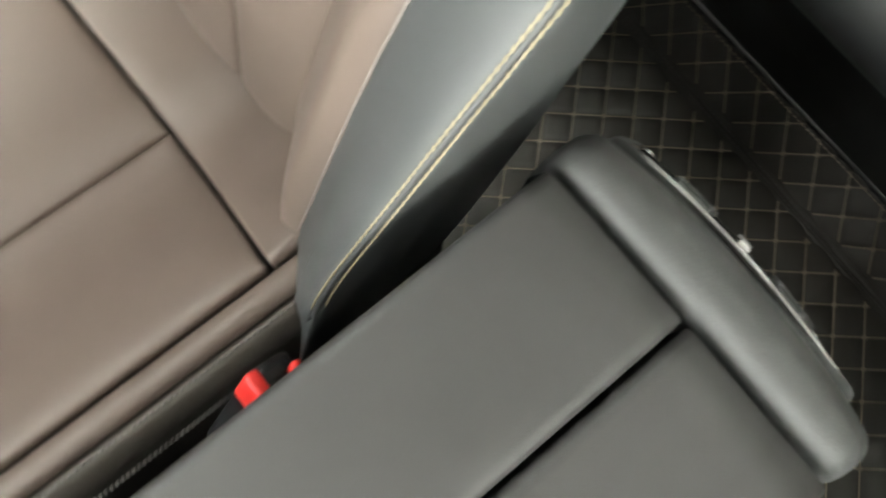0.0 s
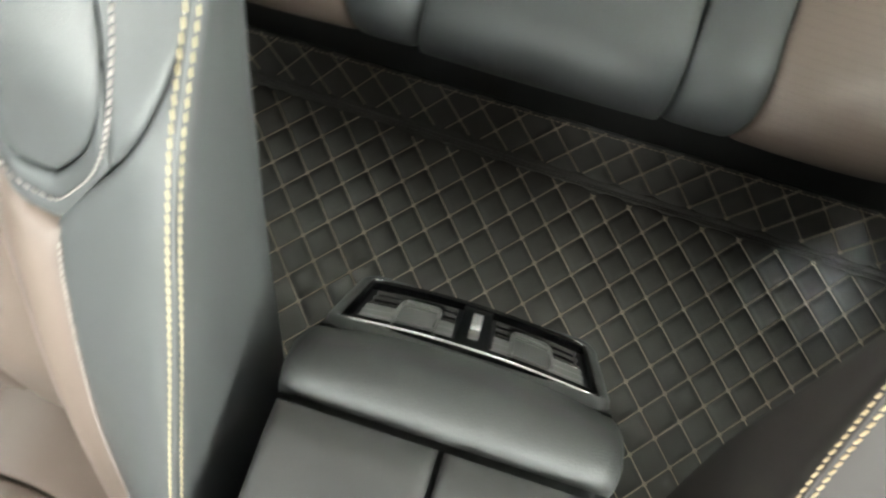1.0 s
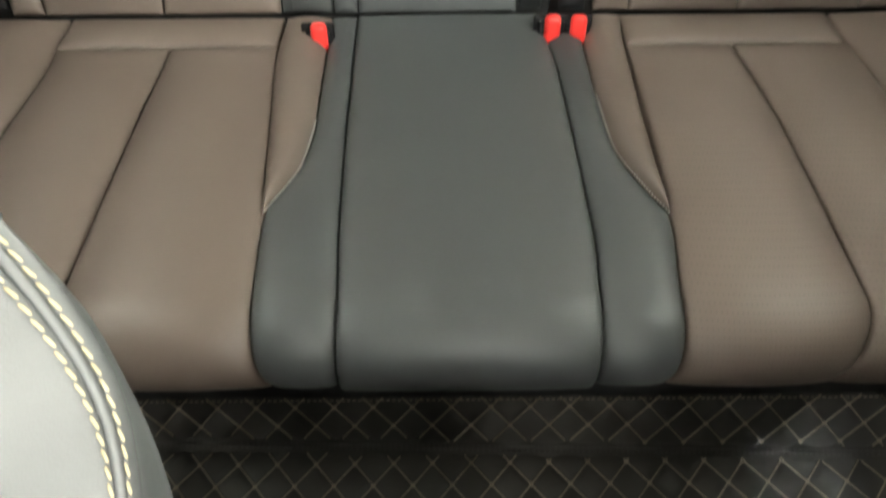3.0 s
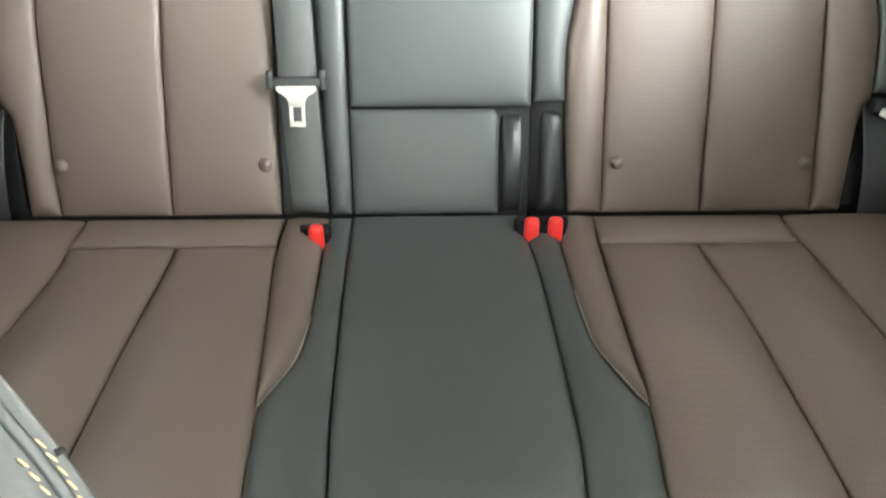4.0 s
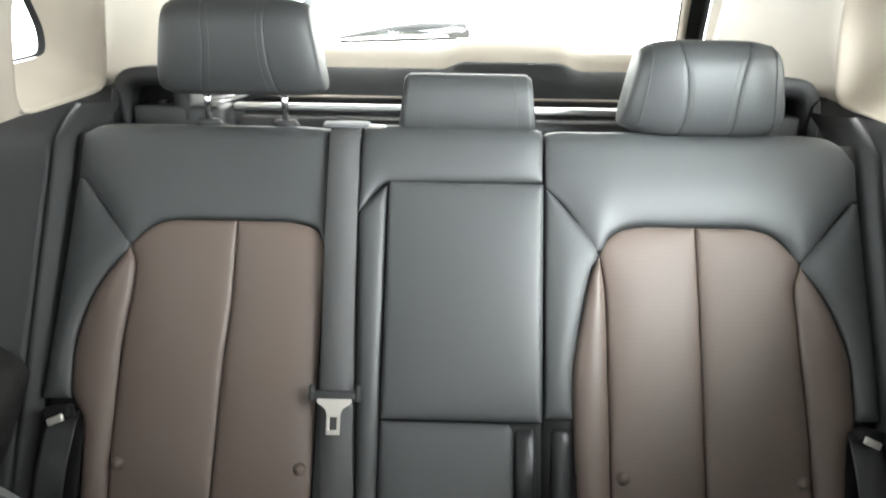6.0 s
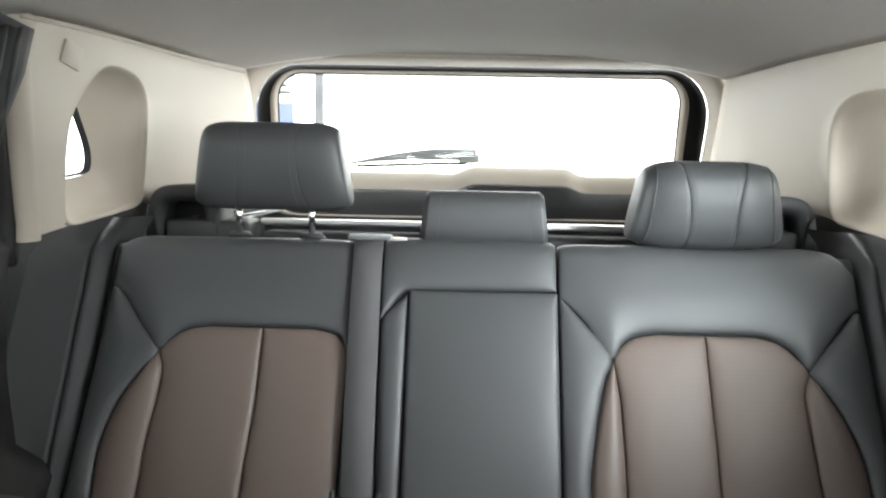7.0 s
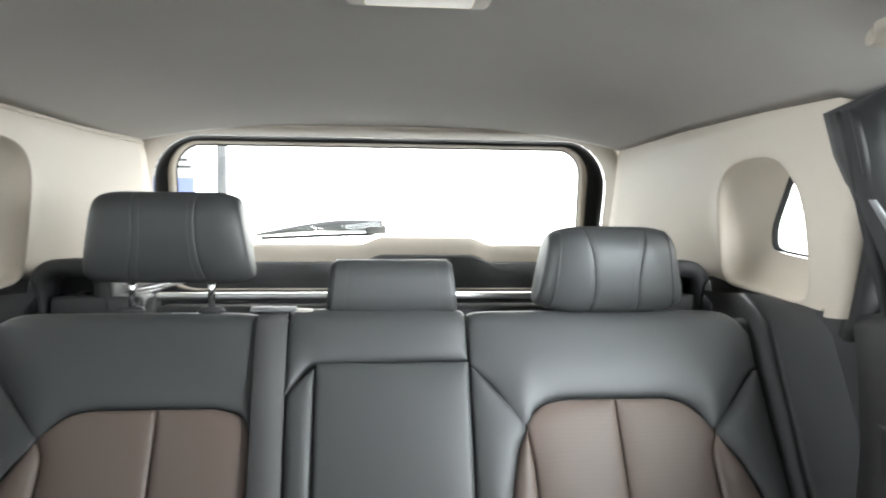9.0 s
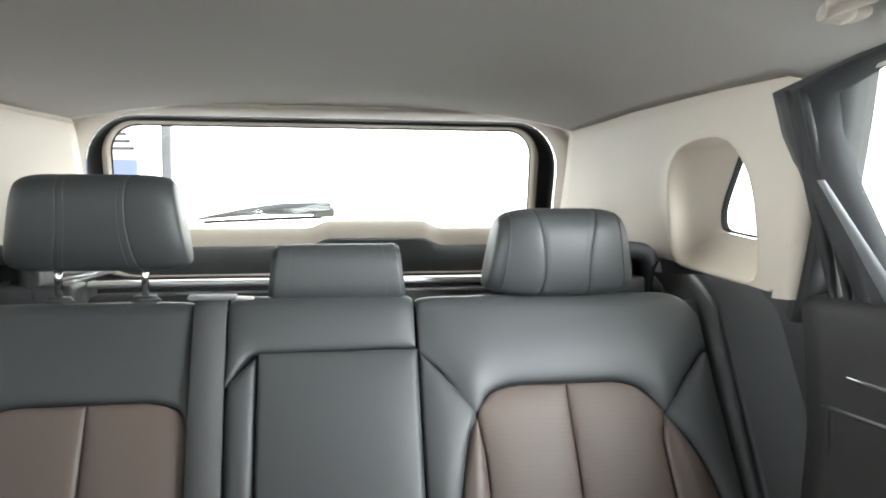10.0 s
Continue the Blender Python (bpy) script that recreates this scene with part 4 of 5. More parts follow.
# ---- rear headrests ----
def headrest(name, cx, cy, z0, z1, w, depth, label, lean=0.0, posts=0.0, post_base=0.89, seams=0.27, taper=0.06, soft=0.045, least=0.72, splay=0.0, dent=0.028):
    """A padded headrest in three leather pads with seams between, on two steel posts."""
    ob = thing(name, (cx, cy, post_base), label, "headrest", "rear headrests")
    zc, hh = (z0 + z1) / 2, (z1 - z0) / 2
    cuts = [-1.0, -1 + 2 * seams, 1 - 2 * seams, 1.0]
    for k in range(3):
        a, b = cuts[k], cuts[k + 1]
        rows = []
        for t in dense(16, 0.8):
            q = a + (b - a) * t
            edge = min(t, 1 - t) * (b - a) * w / 2
            shrink = 1.0
            for end in (0, 2):
                if k == end:
                    d = (1 - abs(q)) * w / 2
                    shrink *= least + (1 - least) * math.sqrt(max(0, 1 - (1 - min(1, d / soft)) ** 2))
            dip = 1 - dent * max(0, 1 - edge / 0.006) ** 2 if not ((k == 0 and t < 0.5) or (k == 2 and t > 0.5)) else 1.0
            row = []
            for j in range(28):
                ang = 2 * math.pi * j / 28
                c, s = math.cos(ang), math.sin(ang)
                py = depth / 2 * math.copysign(abs(c) ** (2 / 3.0), c) * shrink * dip
                pz = hh * math.copysign(abs(s) ** (2 / 3.0), s) * (shrink * 0.5 + 0.5) * dip
                narrow = 1 - taper * (pz / hh)
                wgt = abs(q) / cuts[2] if k == 1 else (1 - abs(q)) / (1 - cuts[2])
                bend = 0.0
                if 0.1 < seams < 0.45:
                    bend = (0.012 * math.cos(pz / hh * 1.4) - splay * pz / hh) * math.copysign(wgt, q)
                row.append(Vector((cx + q * w / 2 * narrow - bend, cy + py + lean * pz, zc + pz)))
            rows.append(row)
        loft("centre_pad" if k == 1 else "side_pad", rows, DARK, ob, "charcoal leather pad", closed=True, caps=True)
        if splay and k != 1:
            tube("piping", [p + Vector((0, -0.0005, 0)) for p in (rows[5] if k == 0 else rows[-6])[7:22]], 0.0014, DARK, ob, "charcoal leather piping")
        if k == 1:
            for r in (rows[3], rows[-4]):
                stitches("stitching", [p + Vector((0, -0.0004, 0)) for p in r[9:20]], DARK_THREAD, ob, 0.0032, 0.0016, 0.0006, "fine thread")
    if posts:
        for e in (-posts, posts):
            tube("post", [(cx + e, cy + 0.004, post_base), (cx + e, cy, z0 + 0.02)], 0.0062, CHROME, ob, "chrome post")
            foot = bmesh.new()
            bmesh.ops.create_cone(foot, cap_ends=True, segments=24, radius1=0.023, radius2=0.016, depth=0.009, matrix=Matrix.Translation((cx + e, cy + 0.004, post_base)) @ Matrix.Diagonal((1.1, 0.8, 1, 1)))
            part("post_collar", foot, PLASTIC, ob, "black plastic collar")
    return ob


headrest("headrest", -0.372, 0.768, 0.934, 1.092, 0.262, 0.105, "raised charcoal leather headrest on chrome posts", lean=-0.10, posts=0.067, post_base=0.888, seams=0.26, taper=0.10, soft=0.050, least=0.62, dent=0.012)
headrest("headrest", 0.010, 0.772, 0.880, 0.976, 0.222, 0.085, "low charcoal leather centre headrest", lean=0.05, seams=0.03, taper=0.05, dent=0.010)
headrest("headrest", 0.401, 0.762, 0.881, 1.037, 0.250, 0.135, "lowered charcoal leather headrest with curved seams", lean=-0.05, posts=0.07, post_base=0.888, seams=0.29, taper=0.12, soft=0.075, least=0.42, splay=0.013)

# ---- seat belts ----
belt = thing("seat_belt", (-0.19, 0.60, 0.33), "grey webbing belt with pale tongue hanging over the backrest", "seat belt")
zs = np.linspace(0.325, 0.905, 30)
xs = curve_through([(0.325, -0.178), (0.49, -0.186), (0.87, -0.1945), (0.91, -0.195)])
pts = [on_back(float(xs(z)), float(z), 0.006 + 0.012 * math.sin((z - 0.32) / 0.58 * math.pi)) for z in zs]
pts.append(pts[-1] + Vector((0, 0.06, 0.0)))
ribbon("webbing", pts, [(0.0258, 0, 0)] * len(pts), WEBBING, belt)
c = on_back(-0.187, 0.487, 0.022)
guide = thing("belt_guide", (-0.185, 0.745, 0.885), "pale grey plastic belt guide on the backrest top", "belt guide")
part("plate", turned(box_bm((-0.048, -0.012, -0.003), (0.030, 0.012, 0.003), 0.0025), Matrix.Translation((-0.185, 0.744, 0.8905)) @ pose(0, 0, 0, 8, 0, 0)), BEAD_GREY, guide)
part("lip", turned(box_bm((0.026, -0.007, -0.0025), (0.058, 0.006, 0.0025), 0.002), Matrix.Translation((-0.185, 0.746, 0.8900)) @ pose(0, 0, 0, 8, 3, 0)), TONGUE, guide, "pale lip")
part("belt_stop", turned(box_bm((-0.038, -0.005, -0.007), (0.038, 0.006, 0.009), 0.004), Matrix.Translation(c) @ pose(0, 0, 0, -26, 0, 0)), PLASTIC, belt, "black plastic belt guide")
for e in (-0.036, 0.036):
    part("belt_guide_end", turned(box_bm((-0.005, -0.006, -0.009), (0.005, 0.006, 0.018), 0.004), Matrix.Translation(c + Vector((e, 0, 0))) @ pose(0, 0, 0, -26, 0, 0)), PLASTIC, belt, "black plastic lug")


def tongue_plate(parent, m):
    """A steel tongue: a tapering shoulder and a frame round the slot."""
    half = [(0.0255, -0.003), (0.0270, -0.0045), (0.0270, -0.0085), (0.0240, -0.0118), (0.0185, -0.0148), (0.0142, -0.0185), (0.0118, -0.0230), (0.0110, -0.0280)]
    outline = half + [(-x, z) for x, z in reversed(half)]
    rows = [[m @ Vector((x * k, y, -0.015 + (z + 0.015) * k)) for x, z in outline] for y, k in ((0.0015, 0.96), (0.0009, 1.0), (-0.0009, 1.0), (-0.0015, 0.96))]
    loft("tongue_shoulder", rows, TONGUE, parent, "pale steel tongue", closed=True, caps=True, smooth=False)
    for lo, hi in (((-0.011, -0.0015, -0.056), (-0.0055, 0.0015, -0.022)), ((0.0055, -0.0015, -0.056), (0.011, 0.0015, -0.022)), ((-0.011, -0.0015, -0.058), (0.011, 0.0015, -0.050)), ((-0.011, -0.0015, -0.031), (0.011, 0.0015, -0.022))):
        part("tongue_frame", turned(box_bm(lo, hi, 0.0012), m), TONGUE, parent, "pale steel tongue")


tongue_plate(belt, Matrix.Translation(c + Vector((0, -0.006, 0.002))) @ pose(0, 0, 0, -26, 0, 0))

for s, x, nm in ((-1, -0.618, "left"), (1, 0.632, "right")):
    ob = thing("seat_belt", (x, 0.50, 0.33), "dark side belt with its tongue parked beside the bolster", "seat belt")
    p0 = [on_back(x - s * 0.002 + s * 0.012 * t, 0.455 - 0.15 * t, 0.012 + 0.01 * math.sin(3.1 * t)) for t in np.linspace(0, 1, 12)]
    ribbon("webbing", p0, [(0.022, -0.004 * s, 0)] * 12, BLACK_LEATHER, ob, "black webbing", ribs=0.0)
    q = on_back(x, 0.452, 0.026)
    part("belt_stop", turned(box_bm((-0.022, -0.010, -0.010), (0.022, 0.012, 0.014), 0.006), Matrix.Translation(q) @ pose(0, 0, 0, -26, 10 * s, 0)), BLACK_MATT, ob, "black plastic belt guide")
    part("tongue", turned(box_bm((-0.014, -0.003, -0.006), (0.014, 0.003, 0.006), 0.002), Matrix.Translation(q + Vector((-s * 0.002, -0.014, -0.002))) @ pose(0, 0, 0, -20, 25 * s, 0)), TONGUE, ob, "pale steel tongue")
    part("pocket", turned(box_bm((-0.035, -0.004, -0.075), (0.035, 0.010, 0.07), 0.004), Matrix.Translation(on_back(x + s * 0.008, 0.392, -0.010)) @ pose(0, 0, 0, -26, 0, 0)), BLACK_MATT, ob, "black plastic pocket")


def buckle(x, y, z, label, tilt=-12):
    ob = thing("belt_buckle", (x, y, z - 0.03), label, "belt buckle", "rear belt buckles")
    m = Matrix.Translation((x, y, z)) @ pose(0, 0, 0, tilt, 0, 0)
    part("housing", turned(box_bm((-0.0165, -0.012, -0.04), (0.0170, 0.012, 0.007), 0.003), m), BLACK_MATT, ob)
    part("bezel", turned(box_bm((-0.0225, -0.006, -0.030), (0.0195, 0.001, 0.0125), 0.0035, 3), m), BLACK_MATT, ob, "matt black bezel")
    part("button", turned(box_bm((-0.0095, -0.0200, -0.026), (0.0115, -0.004, 0.0165), 0.0075, 4), m), RED, ob, "red release button")
    part("slot", turned(box_bm((-0.013, 0.002, 0.0060), (0.013, 0.008, 0.0075), 0.0005), m), SEAM, ob, "dark tongue slot")
    return ob


buckle(-0.162, 0.394, 0.338, "black belt buckle with red button, in the bench")
buckle(0.133, 0.406, 0.338, "black belt buckle with red button, beside its twin")
buckle(0.166, 0.406, 0.338, "black belt buckle with red button, beside the bolster")

for k, x in enumerate((-0.529, -0.241, 0.264, 0.540)):
    ob = thing("child_seat_anchor_cap", on_back(x, 0.385, 0.0), "small round brown anchor button on the backrest", "anchor cap", "anchor caps")
    bm = bmesh.new()
    bmesh.ops.create_cone(bm, cap_ends=True, segments=24, radius1=0.0080, radius2=0.0064, depth=0.006, matrix=Matrix.Translation(on_back(x, 0.385, 0.006)) @ pose(0, 0, 0, 63.4, 0, 0))
    part("cap", bm, CAP_BROWN, ob)
    ring = bmesh.new()
    bmesh.ops.create_cone(ring, cap_ends=True, segments=24, radius1=0.0102, radius2=0.0088, depth=0.003, matrix=Matrix.Translation(on_back(x, 0.385, 0.0035)) @ pose(0, 0, 0, 63.4, 0, 0))
    part("rim", ring, BROWN, ob, "brown rim")

# ---- quilted floor mat ----
DX, DY = 0.0502, 0.0565
X0, Y0 = -0.1240, -0.1050
mat = thing("floor_mat", (0.0, -0.25, 0.0), "dark quilted leather floor mat with tan diamond stitching", "floor mat")


def on_mat(x, y, h):
    """Flat on the floor, then folding up in front of the bench; y runs along the mat."""
    y1 = -0.024
    x1 = y1 - 0.022 * (x + 0.13)
    if y <= x1:
        return Vector((x, y, h))
    t = y - x1
    k = radians(58)
    return Vector((x, x1 + t * math.cos(k) - h * math.sin(k), t * math.sin(k) + h * math.cos(k)))


hem_y = lambda x: -0.024 - 0.022 * (x + 0.13)
quilt_verts, quilt_faces = [], []
STEPS = 9
for i in range(-40, 60):
    for j in range(-40, 60):
        cx, cy = X0 + DX * (i + j + 1) / 2, Y0 + DY * (i - j) / 2
        if not (-0.69 < cx < 0.71 and -0.69 < cy < 0.09):
            continue
        first = len(quilt_verts)
        for a in np.linspace(0, 1, STEPS):
            for b in np.linspace(0, 1, STEPS):
                x, y = X0 + DX * (i + j + a + b) / 2, Y0 + DY * (i + a - j - b) / 2
                puff = (16 * a * (1 - a) * b * (1 - b)) ** 0.42
                x, y = min(max(x, -0.66), 0.68), min(max(y, -0.66), 0.055)
                near = min(1.0, abs(y - hem_y(x)) / 0.016)
                quilt_verts.append(on_mat(x, y, 0.0052 * puff * near))
        quilt_faces += [(first + u * STEPS + v, first + u * STEPS + v + 1, first + (u + 1) * STEPS + v + 1, first + (u + 1) * STEPS + v) for u in range(STEPS - 1) for v in range(STEPS - 1)]
me = bpy.data.meshes.new("quilted_sheet")
me.from_pydata([tuple(v) for v in quilt_verts], [], quilt_faces)
bm = bmesh.new()
bm.from_mesh(me)
bmesh.ops.remove_doubles(bm, verts=bm.verts[:], dist=0.00002)
bm.to_mesh(me)
bm.free()
link("quilted_sheet", me, MAT_LEATHER, mat)
band = []
for x in np.linspace(-0.66, 0.68, 90):
    band.append([on_mat(x, hem_y(x) + o, h) for o, h in ((-0.0105, 0.0005), (-0.0090, 0.0030), (-0.0065, 0.0036), (-0.0050, 0.0030), (-0.0030, 0.0040), (0.0, 0.0046), (0.0030, 0.0040), (0.0050, 0.0030), (0.0065, 0.0036), (0.0090, 0.0030), (0.0105, 0.0005))])
loft("hem_band", band, MAT_LEATHER, mat, "dark leather hem band")
verts, faces = [], []


def thread(line, wdt=0.00085):
    """A run of thread laid along a groove."""
    f = len(verts)
    for k, (x, y) in enumerate(line):
        nx, ny = line[min(k + 1, len(line) - 1)][0] - line[max(k - 1, 0)][0], line[min(k + 1, len(line) - 1)][1] - line[max(k - 1, 0)][1]
        q = math.hypot(nx, ny)
        sx, sy = -ny / q * wdt, nx / q * wdt
        for o, h in ((-1, 0.0006), (-0.5, 0.0022), (0.5, 0.0022), (1, 0.0006)):
            verts.append(on_mat(x + sx * o, y + sy * o, h))
    for k in range(len(line) - 1):
        for j in range(3):
            faces.append((f + k * 4 + j, f + k * 4 + j + 1, f + k * 4 + 5 + j, f + k * 4 + 4 + j))


for c in range(-40, 60):
    for sgn in (1, -1):
        run = []
        for y in np.arange(-0.655, 0.054, 0.00565):
            x = X0 + DX * (c - sgn * (y - Y0) / DY)
            hem = abs(y - hem_y(x))
            if -0.655 < x < 0.675 and hem > 0.010:
                run.append((x, y))
            else:
                if len(run) > 1:
                    thread(run)
                run = []
        if len(run) > 1:
            thread(run)
for i in range(-24, 34):
    for j in range(-20, 6):
        if (i + j) % 2 == 0:
            x, y = X0 + i * DX / 2, Y0 + j * DY / 2
            if -0.65 < x < 0.67 and -0.65 < y < 0.05 and abs(y - hem_y(x)) > 0.012:
                w = 0.0028
                thread([(x - w, y), (x, y + w), (x + w, y), (x, y - w), (x - w, y)], 0.0009)
threads = from_lists("diamond_stitching", verts, faces, TAN_THREAD, mat, "tan thread")
tagged(threads, kind="stuff")
for off in (-0.005, 0.005):
    line = [on_mat(x, hem_y(x) + off, 0.0036) for x in np.linspace(-0.65, 0.67, 200)]
    stitches("hem_stitching", line, DARK_THREAD, mat, r=0.0007, label="dark hem thread")
edge = [on_mat(x, 0.0555, 0.001) for x in np.linspace(-0.66, 0.68, 60)]
tube("edge_piping", edge, 0.0030, CARPET, mat, "dark leather edge piping")
stitches("edge_stitching", [on_mat(x, 0.050, 0.0055) for x in np.linspace(-0.65, 0.67, 200)], TAN_THREAD, mat, r=0.0008, label="tan edge thread")


# ---- centre console ----
console = thing("centre_console", (0.024, -0.55, 0.0), "dark centre console with two armrest lids and rear air vents", "centre console")
KX0, KX1, KM = -0.064, 0.112, 0.0245
part("body", box_bm((KX0 + 0.002, -1.30, -0.005), (KX1 - 0.002, -0.405, 0.520), 0.012, 3), PLASTIC, console)


def lid(x0, x1):
    rows = []
    w = x1 - x0
    for y in [-1.10] + list(np.linspace(-0.80, -0.4305, 22)):
        e = min(1, (-0.4305 - y) / 0.006)
        row = []
        for t in dense(14, 0.7):
            d = min(t, 1 - t) * w
            drop = 0.004 * (1 - math.sqrt(max(0, 1 - (1 - min(1, d / 0.006)) ** 2))) + 0.003 * (1 - math.sqrt(max(0, 1 - (1 - e) ** 2)))
            row.append(Vector((x0 + w * t, y, 0.552 - drop - 0.004 * abs(x0 + w * t - KM) / 0.09)))
        low = 0.522
        rows.append([Vector((x0, y, low))] + row + [Vector((x1, y, low))])
    return loft("armrest_lid", rows, SOFT, console, "dark soft-touch armrest lid", closed=True, caps=True)


lid(KX0 + 0.001, KM - 0.0018)
lid(KM + 0.0018, KX1 - 0.001)


def cap_profile(t):
    """The padded rear end in side view: y and z against 0..1, from the lids over to the vents."""
    y = float(curve_through([(0, -0.4265), (0.15, -0.419), (0.5, -0.400), (0.8, -0.386), (1, -0.377)])(t))
    z = float(curve_through([(0, 0.5400), (0.10, 0.5485), (0.3, 0.5525), (0.6, 0.5440), (0.85, 0.5255), (1, 0.5085)])(t))
    return y, z


rows = []
for t in np.linspace(0, 1, 16):
    y, z = cap_profile(t)
    half = 0.0915 - 0.003 * t
    row = []
    for k in range(31):
        a = -1 + 2 * k / 30
        q = abs(a)
        fall = 0.006 * q * q + 0.030 * (1 - 0.75 * t) * max(0, (q - 0.88) / 0.12) ** 2.2
        bulge = 0.006 * (1 - q * q)
        row.append(Vector((0.0235 + a * half + (0.003 * a if q > 0.9 else 0), y - 0.004 * t + bulge * t * 0.7 - 0.004 * t * q * q, z - fall)))
    rows.append([row[0] + Vector((0, -0.004, -0.08))] + row + [row[-1] + Vector((0, -0.004, -0.08))])
loft("rear_pad", rows, PAD, console, "black grained leather padded end")


def vent_at(u, v, d=0.0):
    """The leaning face of the vents: u across from -1 to 1, v down from 0 to 1, d outwards."""
    bow = 0.005 * (1 - u * u)
    top = Vector((0.0235 + 0.0765 * u, -0.3765 + bow * 0.8, 0.5090 - 0.004 * u * u))
    bottom = Vector((0.0225 + 0.0755 * u, -0.3365 + bow, 0.4320))
    n = Vector((0, 0.885, 0.466))
    return top.lerp(bottom, v) + n * d


def vent_block(name, u0, u1, v0, v1, d0, d1, mat_, label="", nu=10, bev=0.0):
    rows = []
    for u in np.linspace(u0, u1, nu):
        rows.append([vent_at(u, v0, d0), vent_at(u, v0, d1), vent_at(u, v1, d1), vent_at(u, v1, d0)])
    return loft(name, rows, mat_, console, label, closed=True, caps=True, smooth=False)


side = [[vent_at(u, v, -0.004) for v in np.linspace(-0.05, 1.20, 8)] + [vent_at(u, 1.25, -0.0055), vent_at(u, 1.27, -0.010), vent_at(u, 1.27, -0.010) + Vector((0, -0.010, -0.28)), vent_at(u, 1.27, -0.010) + Vector((0, -0.020, -0.41))] for u in np.linspace(-1.12, 1.12, 24)]
side = [[p + Vector((-0.004, -0.04, -0.012)) for p in side[0]], [p + Vector((-0.004, -0.007, -0.005)) for p in side[0]]] + side + [[p + Vector((0.004, -0.007, -0.005)) for p in side[-1]], [p + Vector((0.004, -0.04, -0.012)) for p in side[-1]]]
loft("rear_face", side, PAD, console, "black grained rear face round the vents")
vent_block("vent_well", -0.96, 0.96, 0.05, 0.95, -0.006, -0.0035, BLACK_MATT, "black vent well", nu=16)
vent_block("surround", -1.0, 1.0, -0.015, 0.06, -0.004, 0.0015, GLOSS, "gloss black surround", nu=20)
vent_block("surround", -1.0, 1.0, 0.93, 1.02, -0.004, 0.0015, GLOSS, "gloss black surround", nu=20)
vent_block("surround", -1.0, -0.955, 0.0, 1.0, -0.004, 0.0015, GLOSS, "gloss black surround", nu=3)
vent_block("surround", 0.955, 1.0, 0.0, 1.0, -0.004, 0.0015, GLOSS, "gloss black surround", nu=3)
vent_block("divider", -0.13, 0.13, 0.03, 0.95, -0.004, 0.001, GLOSS, "gloss black divider", nu=5)


def vent_loop(grow_u, v0, v1, d, r=0.10):
    """A round-cornered loop on the vents' face."""
    return [vent_at(u, v, d) for u, v in rounded_loop(0, (v0 + v1) / 2, 2 * grow_u, v1 - v0, r, 8)]


rim = [vent_loop(1.005, -0.030, 1.030, -0.004), vent_loop(1.012, -0.034, 1.040, 0.0008), vent_loop(1.035, -0.040, 1.075, 0.0020), vent_loop(1.075, -0.045, 1.140, 0.0014, 0.13), vent_loop(1.11, -0.050, 1.200, -0.0010, 0.15), vent_loop(1.125, -0.052, 1.235, -0.0050, 0.16)]
loft("vent_rim", rim, PAD, console, "black grained padded rim round the vents", closed=True)
loop = vent_loop(1.0, -0.020, 1.020, 0.0014, 0.09)
tube("chrome_edge", loop + loop[:1], 0.00045, CHROME, console, "thin chrome edge")
tube("chrome_edge", [vent_at(u, -0.018, 0.0008) for u in np.linspace(-0.96, 0.96, 24)], 0.0010, CHROME, console, "chrome edge")


def slat(c, half, v0, v1, mat_, label):
    """A tilted vent blade, its far edge proud of the next one."""
    rows = []
    for u in np.linspace(c - half, c + half, 8):
        rows.append([vent_at(u, v0, -0.0034), vent_at(u, v1 - 0.012, 0.0002), vent_at(u, v1, 0.0001), vent_at(u, v1 + 0.004, -0.0008), vent_at(u, v0, -0.0044)])
    return loft("vent_slat", rows, mat_, console, label, closed=True, caps=True, smooth=False)


for c in (-0.53, 0.53):
    for v in (0.045, 0.165, 0.290):
        slat(c, 0.37, v, v + 0.125, VENT_GREY, "grey vent slat")
    for v in (0.47, 0.61, 0.76):
        slat(c, 0.36, v, v + 0.022, GLOSS, "gloss black vent slat")
    mid, tab = c * 0.87, []
    for q in np.linspace(0, 1, 22):
        a = math.pi * q
        tab.append(vent_at(mid - 0.16 * math.copysign(abs(math.cos(a)) ** 0.3, math.cos(a)), 0.10 + 0.42 * math.sin(a) ** 0.3, 0.0035))
    tube("vent_tab", tab, 0.0013, VENT_GREY, console, "grey vent tab")
    vent_block("tab_face", mid - 0.145, mid + 0.145, 0.10, 0.44, 0.0, 0.0022, VENT_GREY, "grey tab face", nu=6)
    vent_block("tab_lip", mid - 0.145, mid + 0.145, 0.44, 0.515, 0.0, 0.0034, VENT_GREY, "grey tab lip", nu=6)
vent_block("vent_wheel", -0.045, 0.045, 0.28, 0.66, 0.0, 0.004, CHROME, "ribbed chrome thumb wheel", nu=4)
for k in range(5):
    vent_block("wheel_rib", -0.04, 0.04, 0.31 + 0.07 * k, 0.335 + 0.07 * k, 0.004, 0.0052, STEEL, nu=3)


# ---- front seats ----
Z_KEYS = (0.28, 0.47, 0.55, 0.62, 0.69, 0.74, 0.80, 0.84, 0.86, 0.872, 0.88)


def keyed(*v):
    return curve_through(list(zip(Z_KEYS, v)))


